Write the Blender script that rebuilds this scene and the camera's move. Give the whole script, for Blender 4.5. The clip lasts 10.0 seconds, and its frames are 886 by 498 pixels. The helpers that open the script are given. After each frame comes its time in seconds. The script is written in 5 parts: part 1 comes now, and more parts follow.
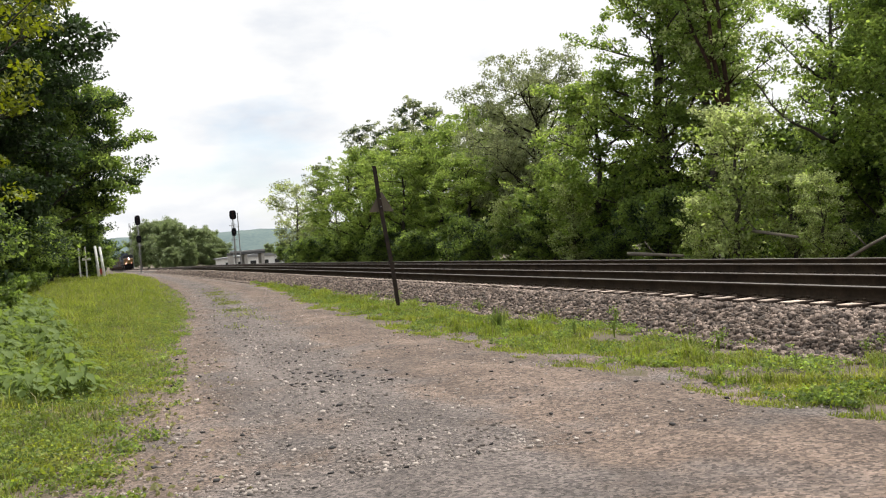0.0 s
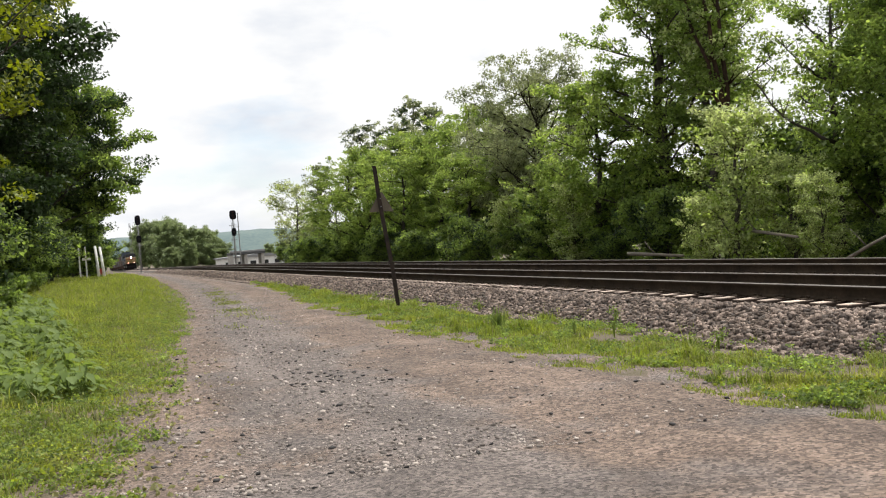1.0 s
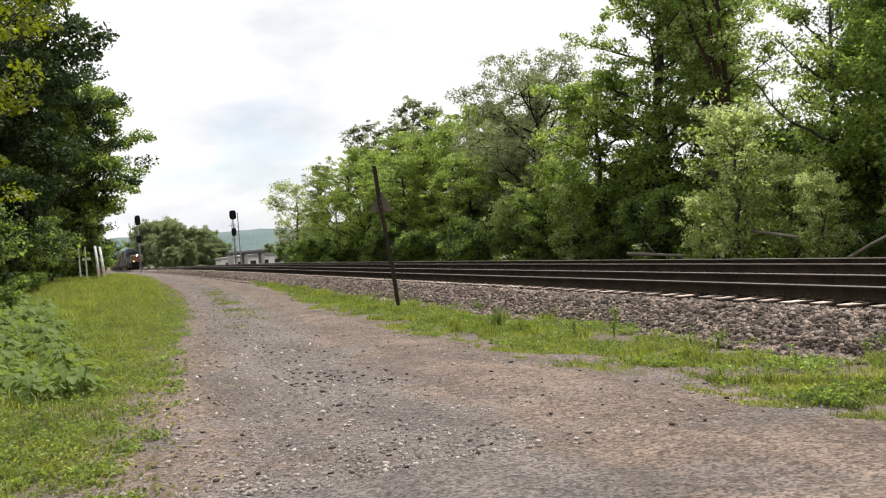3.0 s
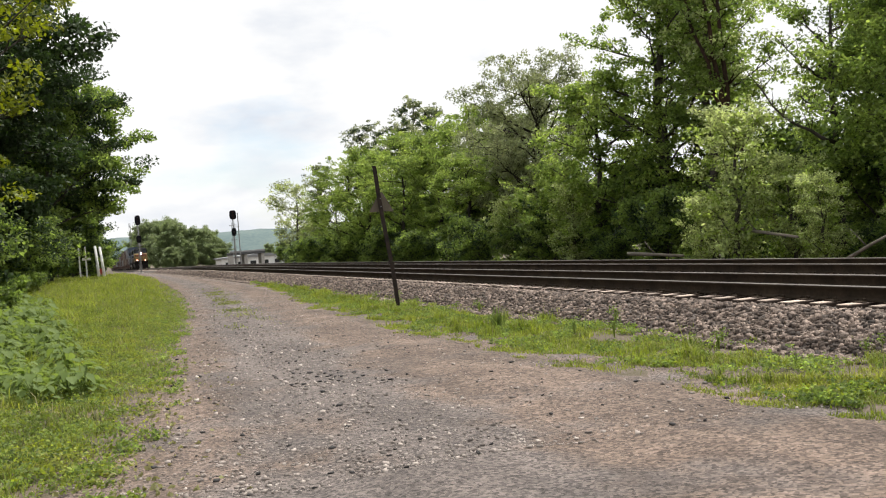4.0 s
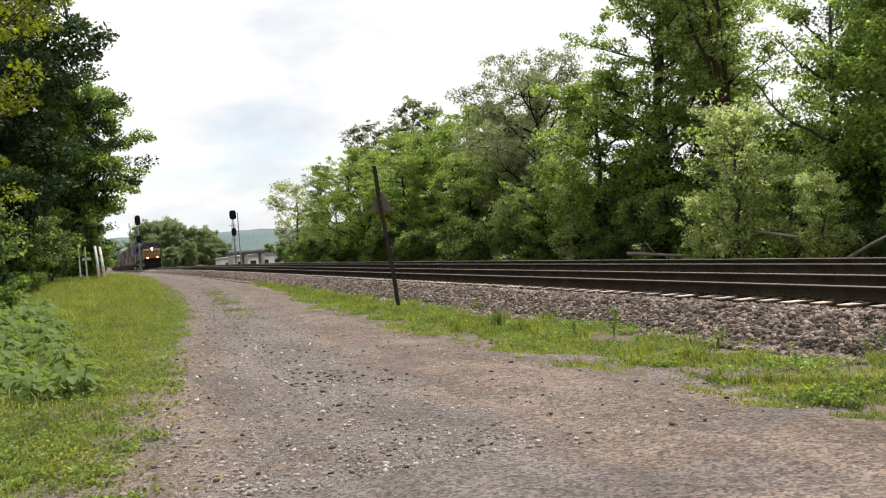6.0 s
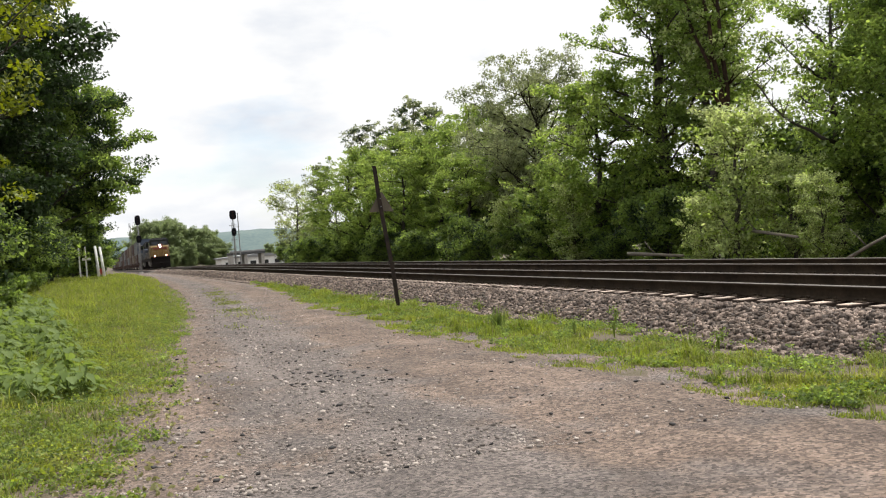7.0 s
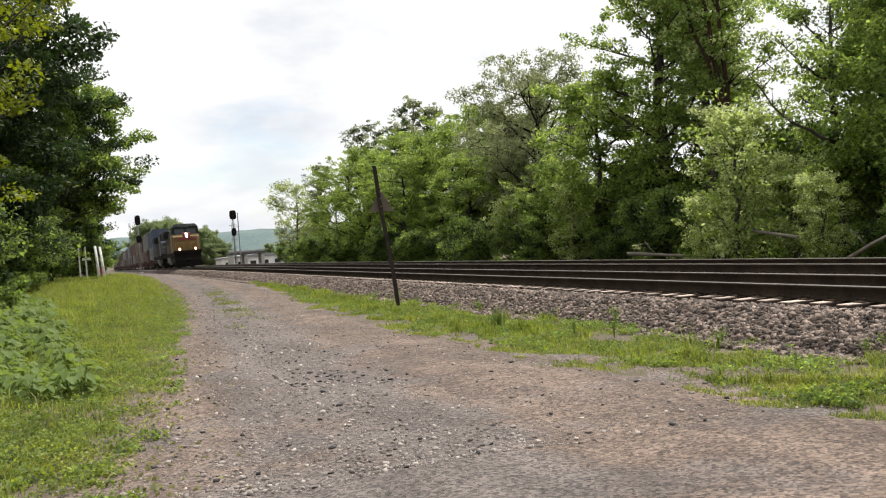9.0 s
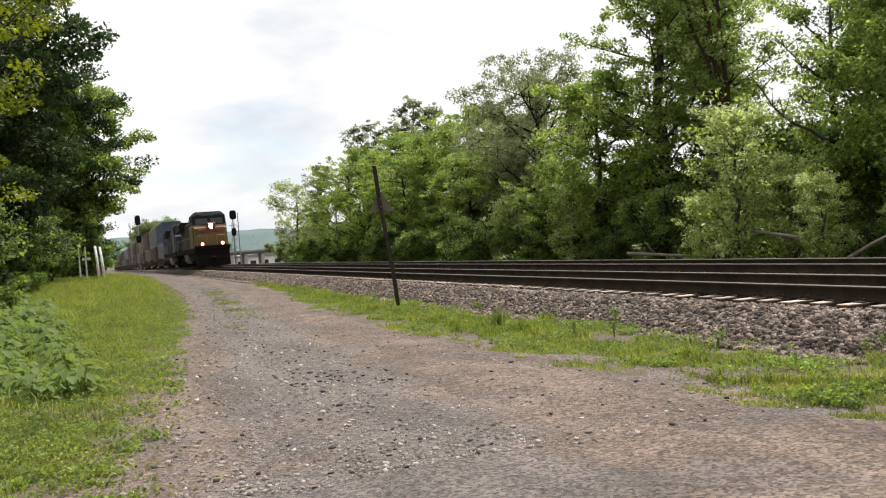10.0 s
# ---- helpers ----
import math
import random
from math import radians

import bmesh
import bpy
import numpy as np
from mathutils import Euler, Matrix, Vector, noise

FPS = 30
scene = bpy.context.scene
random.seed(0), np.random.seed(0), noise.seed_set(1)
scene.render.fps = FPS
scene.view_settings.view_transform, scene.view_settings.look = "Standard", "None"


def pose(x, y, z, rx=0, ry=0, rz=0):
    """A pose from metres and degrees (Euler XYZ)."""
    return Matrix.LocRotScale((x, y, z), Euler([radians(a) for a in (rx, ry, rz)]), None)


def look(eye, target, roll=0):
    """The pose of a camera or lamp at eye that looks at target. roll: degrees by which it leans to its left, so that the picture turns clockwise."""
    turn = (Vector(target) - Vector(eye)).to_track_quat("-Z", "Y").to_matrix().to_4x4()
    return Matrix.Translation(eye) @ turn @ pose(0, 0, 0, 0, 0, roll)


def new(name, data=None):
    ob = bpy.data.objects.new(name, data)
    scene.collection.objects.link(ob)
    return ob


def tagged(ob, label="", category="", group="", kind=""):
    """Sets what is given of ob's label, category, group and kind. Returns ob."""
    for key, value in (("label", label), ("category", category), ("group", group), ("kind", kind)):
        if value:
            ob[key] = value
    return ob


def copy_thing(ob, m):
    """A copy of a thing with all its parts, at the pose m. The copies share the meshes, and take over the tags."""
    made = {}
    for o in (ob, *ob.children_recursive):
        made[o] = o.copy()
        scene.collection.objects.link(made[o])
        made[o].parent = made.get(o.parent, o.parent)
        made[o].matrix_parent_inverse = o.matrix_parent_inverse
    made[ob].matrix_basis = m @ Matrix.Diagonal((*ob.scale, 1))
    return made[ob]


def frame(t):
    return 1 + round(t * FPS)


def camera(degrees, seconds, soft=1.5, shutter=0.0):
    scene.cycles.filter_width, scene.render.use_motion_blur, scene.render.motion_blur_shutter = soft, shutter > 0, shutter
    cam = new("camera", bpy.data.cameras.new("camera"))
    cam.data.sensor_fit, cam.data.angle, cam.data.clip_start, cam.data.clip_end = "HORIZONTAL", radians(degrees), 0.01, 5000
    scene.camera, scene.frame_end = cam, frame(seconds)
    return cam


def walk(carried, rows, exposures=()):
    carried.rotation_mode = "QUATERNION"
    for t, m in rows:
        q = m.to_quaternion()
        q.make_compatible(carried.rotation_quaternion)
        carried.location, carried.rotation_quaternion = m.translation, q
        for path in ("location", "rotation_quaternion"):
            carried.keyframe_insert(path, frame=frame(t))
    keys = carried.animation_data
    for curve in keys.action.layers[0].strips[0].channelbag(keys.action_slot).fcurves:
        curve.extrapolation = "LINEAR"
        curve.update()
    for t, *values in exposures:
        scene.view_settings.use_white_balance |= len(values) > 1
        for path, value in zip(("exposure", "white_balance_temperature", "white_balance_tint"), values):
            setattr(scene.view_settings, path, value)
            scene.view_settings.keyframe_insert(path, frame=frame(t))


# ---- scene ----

# The camera stands still on a tripod, beside the track that runs along +y.
cam = camera(49.52, 10.0, soft=1.15)
STAND = look((0.0, 0.0, 1.6), (33.783, 94.114, 0.4445), roll=-4.35)
walk(cam, [(0.0, STAND), (10.0, STAND)], exposures=[(0.0, 0.05), (10.0, 0.05)])


# ---- light ----
SUN_ELEV, SUN_AZ = 66.0, 52.0     # degrees; azimuth clockwise from +y


def make_world():
    w = bpy.data.worlds.new("sky")
    scene.world = w
    w.use_nodes = True
    nt = w.node_tree
    nt.nodes.clear()
    out = nt.nodes.new("ShaderNodeOutputWorld")
    sky = nt.nodes.new("ShaderNodeTexSky")
    sky.sky_type = "NISHITA"
    sky.sun_disc = False
    sky.sun_elevation, sky.sun_rotation = radians(SUN_ELEV), radians(SUN_AZ)
    blue = nt.nodes.new("ShaderNodeBackground")
    blue.inputs["Strength"].default_value = 0.15
    nt.links.new(sky.outputs[0], blue.inputs["Color"])
    # broken bright cloud, flattened towards the horizon
    co = nt.nodes.new("ShaderNodeTexCoord")
    mp = nt.nodes.new("ShaderNodeMapping")
    mp.inputs["Scale"].default_value = (1.0, 1.0, 2.6)
    mp.inputs["Location"].default_value = (0.37, 0.12, 0.4)
    nz = nt.nodes.new("ShaderNodeTexNoise")
    nz.inputs["Scale"].default_value = 2.3
    nz.inputs["Detail"].default_value = 7
    nz.inputs["Roughness"].default_value = 0.52
    nt.links.new(co.outputs["Generated"], mp.inputs["Vector"])
    nt.links.new(mp.outputs[0], nz.inputs["Vector"])
    mask = nt.nodes.new("ShaderNodeValToRGB")
    mask.color_ramp.elements[0].position, mask.color_ramp.elements[1].position = 0.30, 0.42
    nt.links.new(nz.outputs["Fac"], mask.inputs[0])
    nz2 = nt.nodes.new("ShaderNodeTexNoise")
    nz2.inputs["Scale"].default_value = 5.0
    nz2.inputs["Detail"].default_value = 6
    nt.links.new(mp.outputs[0], nz2.inputs["Vector"])
    tone = nt.nodes.new("ShaderNodeValToRGB")
    tone.color_ramp.elements[0].position, tone.color_ramp.elements[1].position = 0.30, 0.46
    tone.color_ramp.elements[0].color = (0.74, 0.78, 0.85, 1)
    tone.color_ramp.elements[1].color = (1.0, 1.0, 1.0, 1)
    nt.links.new(nz2.outputs["Fac"], tone.inputs[0])
    cloud = nt.nodes.new("ShaderNodeBackground")
    cloud.inputs["Strength"].default_value = 1.0
    nt.links.new(tone.outputs[0], cloud.inputs["Color"])
    mix = nt.nodes.new("ShaderNodeMixShader")
    nt.links.new(mask.outputs[0], mix.inputs[0])
    nt.links.new(blue.outputs[0], mix.inputs[1])
    nt.links.new(cloud.outputs[0], mix.inputs[2])
    nt.links.new(mix.outputs[0], out.inputs["Surface"])


make_world()
sun = new("sun", bpy.data.lights.new("sun", "SUN"))
sun.data.energy, sun.data.angle, sun.data.color = 5.0, radians(0.8), (1.0, 0.95, 0.87)
_e, _a = radians(SUN_ELEV), radians(SUN_AZ)
sun.matrix_world = look((60 * math.sin(_a) * math.cos(_e), 60 * math.cos(_a) * math.cos(_e), 60 * math.sin(_e)), (0, 0, 0))


# ---- materials ----
def mat(name, stops, scale=6.0, rough=0.8, metal=0.0, bump=0.0, bump_scale=40.0, fine=0.35, island=0.0, per_object=0.0,
        stretch=(1, 1, 1), translucent=0.0, emit=None, glow=(0.484, 2.25), spec=0.5):
    """Colour from two scales of noise over a ramp of stops, with relief; island and per_object vary brightness by piece."""
    m = bpy.data.materials.new(name)
    m.use_nodes = True
    nt = m.node_tree
    bsdf = nt.nodes["Principled BSDF"]
    n, link = nt.nodes.new, nt.links.new
    co = n("ShaderNodeTexCoord")
    mp = n("ShaderNodeMapping")
    mp.inputs["Scale"].default_value = stretch
    link(co.outputs["Object"], mp.inputs["Vector"])
    big, small = n("ShaderNodeTexNoise"), n("ShaderNodeTexNoise")
    big.inputs["Scale"].default_value, big.inputs["Detail"].default_value = scale, 5
    small.inputs["Scale"].default_value, small.inputs["Detail"].default_value = scale * 9, 4
    for k in (big, small):
        link(mp.outputs[0], k.inputs["Vector"])
    mix = n("ShaderNodeMix")
    mix.inputs[0].default_value = fine
    link(big.outputs["Fac"], mix.inputs[2])
    link(small.outputs["Fac"], mix.inputs[3])
    ramp = n("ShaderNodeValToRGB")
    link(mix.outputs[0], ramp.inputs[0])
    els = ramp.color_ramp.elements
    while len(els) < len(stops):
        els.new(0.5)
    for i, c in enumerate(stops):
        els[i].position = 0.32 + 0.36 * i / max(1, len(stops) - 1)
        els[i].color = (*c, 1)
    col = ramp.outputs[0]
    for amount, socket in ((island, "island"), (per_object, "object")):
        if amount:
            if socket == "island":
                src = n("ShaderNodeNewGeometry").outputs["Random Per Island"]
            else:
                src = n("ShaderNodeObjectInfo").outputs["Random"]
            rng = n("ShaderNodeMapRange")
            rng.inputs[3].default_value, rng.inputs[4].default_value = 1 - amount, 1 + amount
            link(src, rng.inputs[0])
            mul = n("ShaderNodeVectorMath")
            mul.operation = "SCALE"
            link(col, mul.inputs[0])
            link(rng.outputs[0], mul.inputs["Scale"])
            col = mul.outputs[0]
    link(col, bsdf.inputs["Base Color"])
    bsdf.inputs["Specular IOR Level"].default_value = spec
    bsdf.inputs["Roughness"].default_value, bsdf.inputs["Metallic"].default_value = rough, metal
    if bump:
        bn = n("ShaderNodeTexNoise")
        bn.inputs["Scale"].default_value, bn.inputs["Detail"].default_value = bump_scale, 4
        link(mp.outputs[0], bn.inputs["Vector"])
        bp = n("ShaderNodeBump")
        bp.inputs["Strength"].default_value, bp.inputs["Distance"].default_value = bump, 0.02
        link(bn.outputs["Fac"], bp.inputs["Height"])
        link(bp.outputs[0], bsdf.inputs["Normal"])
    if translucent:
        tr, mx = n("ShaderNodeBsdfTranslucent"), n("ShaderNodeMixShader")
        hs = n("ShaderNodeHueSaturation")
        hs.inputs["Hue"].default_value, hs.inputs["Saturation"].default_value, hs.inputs["Value"].default_value = glow[0], 1.08, glow[1]
        link(col, hs.inputs["Color"])
        link(hs.outputs[0], tr.inputs["Color"])
        mx.inputs[0].default_value = translucent
        link(bsdf.outputs[0], mx.inputs[1])
        link(tr.outputs[0], mx.inputs[2])
        link(mx.outputs[0], nt.nodes["Material Output"].inputs["Surface"])
    if emit:
        bsdf.inputs["Emission Color"].default_value = (*emit[0], 1)
        bsdf.inputs["Emission Strength"].default_value = emit[1]
    return m


def leafy(name, dark, light, trans=0.38, rough=0.52):
    mid = [(a + b) / 2 for a, b in zip(dark, light)]
    return mat(name, [dark, mid, light], scale=0.5, rough=rough, fine=0.25, island=0.45, translucent=trans)


# shaded counterpart of the green leaves: the shade is in the colour
LEAF_SHADED = leafy("dark green leaves with painted shade", (0.014, 0.029, 0.008), (0.036, 0.070, 0.016), 0.28, 0.7)
LEAF_MID = leafy("green leaves", (0.066, 0.108, 0.026), (0.160, 0.232, 0.054), 0.6, 0.6)
# lit counterpart of the green leaves: sunlight is in the colour
LEAF_BRIGHT = leafy("light green leaves with painted sun", (0.125, 0.185, 0.038), (0.235, 0.315, 0.078), 0.5)
LEAF_OLIVE = leafy("grey olive leaves", (0.10, 0.125, 0.055), (0.20, 0.23, 0.11), 0.42)
# leaf colour raised to paint strong sun and whitish highlights
LEAF_PALE = leafy("pale leaves with painted sunlight", (0.19, 0.24, 0.085), (0.38, 0.44, 0.19), 0.42)
LEAF_YELLOW = leafy("yellow green leaves", (0.085, 0.115, 0.010), (0.15, 0.185, 0.018), 0.4)
# lightened leaf colour that stands in for haze over distance
LEAF_FAR = leafy("distant leaves with painted haze", (0.12, 0.165, 0.07), (0.20, 0.25, 0.11), 0.35)
BROAD = leafy("broad weed leaves", (0.065, 0.105, 0.022), (0.15, 0.205, 0.050), 0.38, 0.75)
BARK = mat("grey brown bark", [(0.022, 0.018, 0.014), (0.05, 0.042, 0.034), (0.085, 0.07, 0.055)], scale=3, rough=0.95, bump=0.6, bump_scale=18, stretch=(1, 1, 0.25))
DARKBARK = mat("very dark brown bark", [(0.012, 0.010, 0.009), (0.028, 0.023, 0.019), (0.045, 0.038, 0.031)], scale=3, rough=0.95, bump=0.6, bump_scale=18, stretch=(1, 1, 0.25), spec=0.2)
REDBARK = mat("reddish brown bark", [(0.020, 0.012, 0.009), (0.045, 0.026, 0.018), (0.075, 0.044, 0.030)], scale=3, rough=0.95, bump=0.6, bump_scale=18, stretch=(1, 1, 0.25), spec=0.2)
DEADWOOD = mat("bleached dead wood", [(0.10, 0.085, 0.065), (0.20, 0.17, 0.14)], scale=3, rough=0.9, bump=0.4, stretch=(1, 1, 0.3))
GRASS = mat("grass blades", [(0.075, 0.105, 0.020), (0.150, 0.190, 0.032), (0.25, 0.27, 0.05)], scale=0.8, rough=0.7, fine=0.3, island=0.5, translucent=0.4, glow=(0.49, 1.9))
# lighter, yellower grass colour that stands in for sunlight
LIMEGRASS = mat("yellow green grass with painted sun", [(0.105, 0.150, 0.020), (0.18, 0.230, 0.030), (0.27, 0.31, 0.055)], scale=0.8, rough=0.7, fine=0.3, island=0.4, translucent=0.4, glow=(0.49, 1.9))
DRYGRASS = mat("dry grass stems", [(0.12, 0.13, 0.045), (0.22, 0.22, 0.09), (0.32, 0.29, 0.14)], scale=0.6, rough=0.8, fine=0.3, island=0.3, translucent=0.25)
TURF = mat("turf and soil", [(0.045, 0.045, 0.018), (0.090, 0.075, 0.042), (0.115, 0.088, 0.066), (0.17, 0.13, 0.105)], scale=2.6, rough=0.95, bump=0.7, bump_scale=30, fine=0.5)
STONE = mat("ballast stone", [(0.030, 0.022, 0.018), (0.125, 0.094, 0.077), (0.34, 0.268, 0.222)], scale=5.5, rough=0.9, bump=0.3, fine=0.5, island=0.75)
# darker than the stones, to paint the shade in gaps between them
SHADED_BED = mat("ballast bed", [(0.018, 0.014, 0.012), (0.07, 0.055, 0.047), (0.19, 0.155, 0.135)], scale=5.0, rough=0.95, bump=1.0, bump_scale=14, fine=0.62)
PEBBLE = mat("road stone", [(0.13, 0.11, 0.098), (0.25, 0.215, 0.19), (0.44, 0.39, 0.35)], scale=2.5, rough=0.9, fine=0.4, island=0.6)
COAL = mat("black cinder", [(0.012, 0.011, 0.011), (0.03, 0.028, 0.027)], scale=9, rough=0.85, island=0.4)
RAILSIDE = mat("rusted rail steel", [(0.014, 0.010, 0.007), (0.029, 0.021, 0.014), (0.050, 0.036, 0.023)], scale=2.0, rough=0.9, bump=0.2, bump_scale=60, spec=0.12)
RAILTOP = mat("worn rail head", [(0.11, 0.098, 0.088), (0.20, 0.18, 0.165)], scale=4, rough=0.58, metal=0.5, stretch=(4, 0.2, 1))
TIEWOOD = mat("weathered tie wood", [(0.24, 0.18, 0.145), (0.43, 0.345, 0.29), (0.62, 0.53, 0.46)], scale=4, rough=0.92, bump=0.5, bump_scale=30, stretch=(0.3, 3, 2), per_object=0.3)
# creosote brown, darkened further to paint the shade between ties
TIESIDE = mat("creosoted tie side with painted shade", [(0.025, 0.018, 0.014), (0.06, 0.044, 0.035)], scale=4, rough=0.95, spec=0.15)
RUSTPOST = mat("dark rusted steel", [(0.014, 0.011, 0.010), (0.028, 0.021, 0.017), (0.046, 0.031, 0.023)], scale=5, rough=0.85, bump=0.3, spec=0.2)
SIGNBACK = mat("weathered sign back", [(0.070, 0.055, 0.036), (0.11, 0.088, 0.058)], scale=4, rough=0.7)
BLACKMETAL = mat("black painted metal", [(0.006, 0.006, 0.008), (0.012, 0.012, 0.014)], scale=6, rough=0.8, spec=0.1)
GREYMETAL = mat("galvanised metal", [(0.16, 0.165, 0.17), (0.30, 0.305, 0.31)], scale=6, rough=0.55, metal=0.3)
LENS = mat("dark signal lens", [(0.02, 0.004, 0.004), (0.03, 0.006, 0.005)], scale=4, rough=0.2)
WHITE = mat("white paint", [(0.62, 0.62, 0.60), (0.80, 0.80, 0.78)], scale=3, rough=0.6)
REDPAINT = mat("red paint", [(0.30, 0.04, 0.03), (0.42, 0.06, 0.04)], scale=3, rough=0.6)
CONCRETE = mat("pale concrete", [(0.30, 0.29, 0.27), (0.44, 0.42, 0.39)], scale=3, rough=0.9, bump=0.2)
# deck grey is lightened to paint haze over the distance
SLATEDECK = mat("bridge steel with painted haze", [(0.055, 0.058, 0.062), (0.09, 0.094, 0.098)], scale=2, rough=0.8)
GLASS = mat("dark window glass", [(0.012, 0.014, 0.016), (0.02, 0.023, 0.026)], scale=2, rough=0.08)
# aerial haze is painted into the ridge's bluish base colour
HILL = mat("wooded hillside with painted haze", [(0.078, 0.118, 0.125), (0.108, 0.152, 0.150), (0.135, 0.178, 0.162)], scale=0.012, rough=1.0, fine=0.55)


def road_material():
    m = mat("packed gravel road", [(0.074, 0.052, 0.040), (0.136, 0.099, 0.078), (0.206, 0.154, 0.123)], scale=1.3, rough=0.95, bump=0.9, bump_scale=60, fine=0.55)
    nt = m.node_tree
    n, link = nt.nodes.new, nt.links.new
    bsdf = nt.nodes["Principled BSDF"]
    old = bsdf.inputs["Base Color"].links[0].from_socket
    # grit: small bright and dark chips
    co = n("ShaderNodeTexCoord")
    vo = n("ShaderNodeTexVoronoi")
    vo.inputs["Scale"].default_value = 42
    link(co.outputs["Object"], vo.inputs["Vector"])
    sep = n("ShaderNodeSeparateColor")
    link(vo.outputs["Color"], sep.inputs[0])
    chip = n("ShaderNodeMapRange")
    chip.inputs[1].default_value, chip.inputs[2].default_value = 0.0, 1.0
    chip.inputs[3].default_value, chip.inputs[4].default_value = 0.35, 1.72
    link(sep.outputs[0], chip.inputs[0])
    # greyer gravel in broad patches
    lane = n("ShaderNodeAttribute")
    lane.attribute_name = "gravel"
    gn = n("ShaderNodeTexNoise")
    gn.inputs["Scale"].default_value, gn.inputs["Detail"].default_value = 0.9, 6
    link(co.outputs["Object"], gn.inputs["Vector"])
    gz = n("ShaderNodeMath")
    gz.operation = "MULTIPLY_ADD"
    gz.inputs[1].default_value = 0.36
    link(lane.outputs["Fac"], gz.inputs[0])
    shift = n("ShaderNodeMath")
    shift.operation = "ADD"
    shift.inputs[1].default_value = -0.16
    link(gn.outputs["Fac"], shift.inputs[0])
    link(shift.outputs[0], gz.inputs[2])
    gr = n("ShaderNodeMapRange")
    gr.inputs[1].default_value, gr.inputs[2].default_value = 0.42, 0.6
    link(gz.outputs[0], gr.inputs[0])
    mx = n("ShaderNodeMix")
    mx.data_type = "RGBA"
    mx.inputs[7].default_value = (0.116, 0.103, 0.099, 1)
    gs = n("ShaderNodeMath")
    gs.operation = "MULTIPLY"
    gs.inputs[1].default_value = 0.7
    link(gr.outputs[0], gs.inputs[0])
    link(gs.outputs[0], mx.inputs[0])
    link(old, mx.inputs[6])
    dmap, dn, dr = n("ShaderNodeMapping"), n("ShaderNodeTexNoise"), n("ShaderNodeMapRange")
    dmap.inputs["Scale"].default_value = (1.5, 0.35, 1.0)
    dmap.inputs["Rotation"].default_value = (0, 0, radians(-6))
    dn.inputs["Scale"].default_value, dn.inputs["Detail"].default_value = 1.0, 5
    link(co.outputs["Object"], dmap.inputs["Vector"])
    link(dmap.outputs[0], dn.inputs["Vector"])
    dr.inputs[1].default_value, dr.inputs[2].default_value = 0.34, 0.66
    dr.inputs[3].default_value, dr.inputs[4].default_value = 0.72, 1.2
    link(dn.outputs["Fac"], dr.inputs[0])
    drift = n("ShaderNodeVectorMath")
    drift.operation = "SCALE"
    link(mx.outputs[2], drift.inputs[0])
    link(dr.outputs[0], drift.inputs["Scale"])
    sc = n("ShaderNodeVectorMath")
    sc.operation = "SCALE"
    link(drift.outputs[0], sc.inputs[0])
    link(chip.outputs[0], sc.inputs["Scale"])
    link(sc.outputs[0], bsdf.inputs["Base Color"])
    return m


ROAD = road_material()


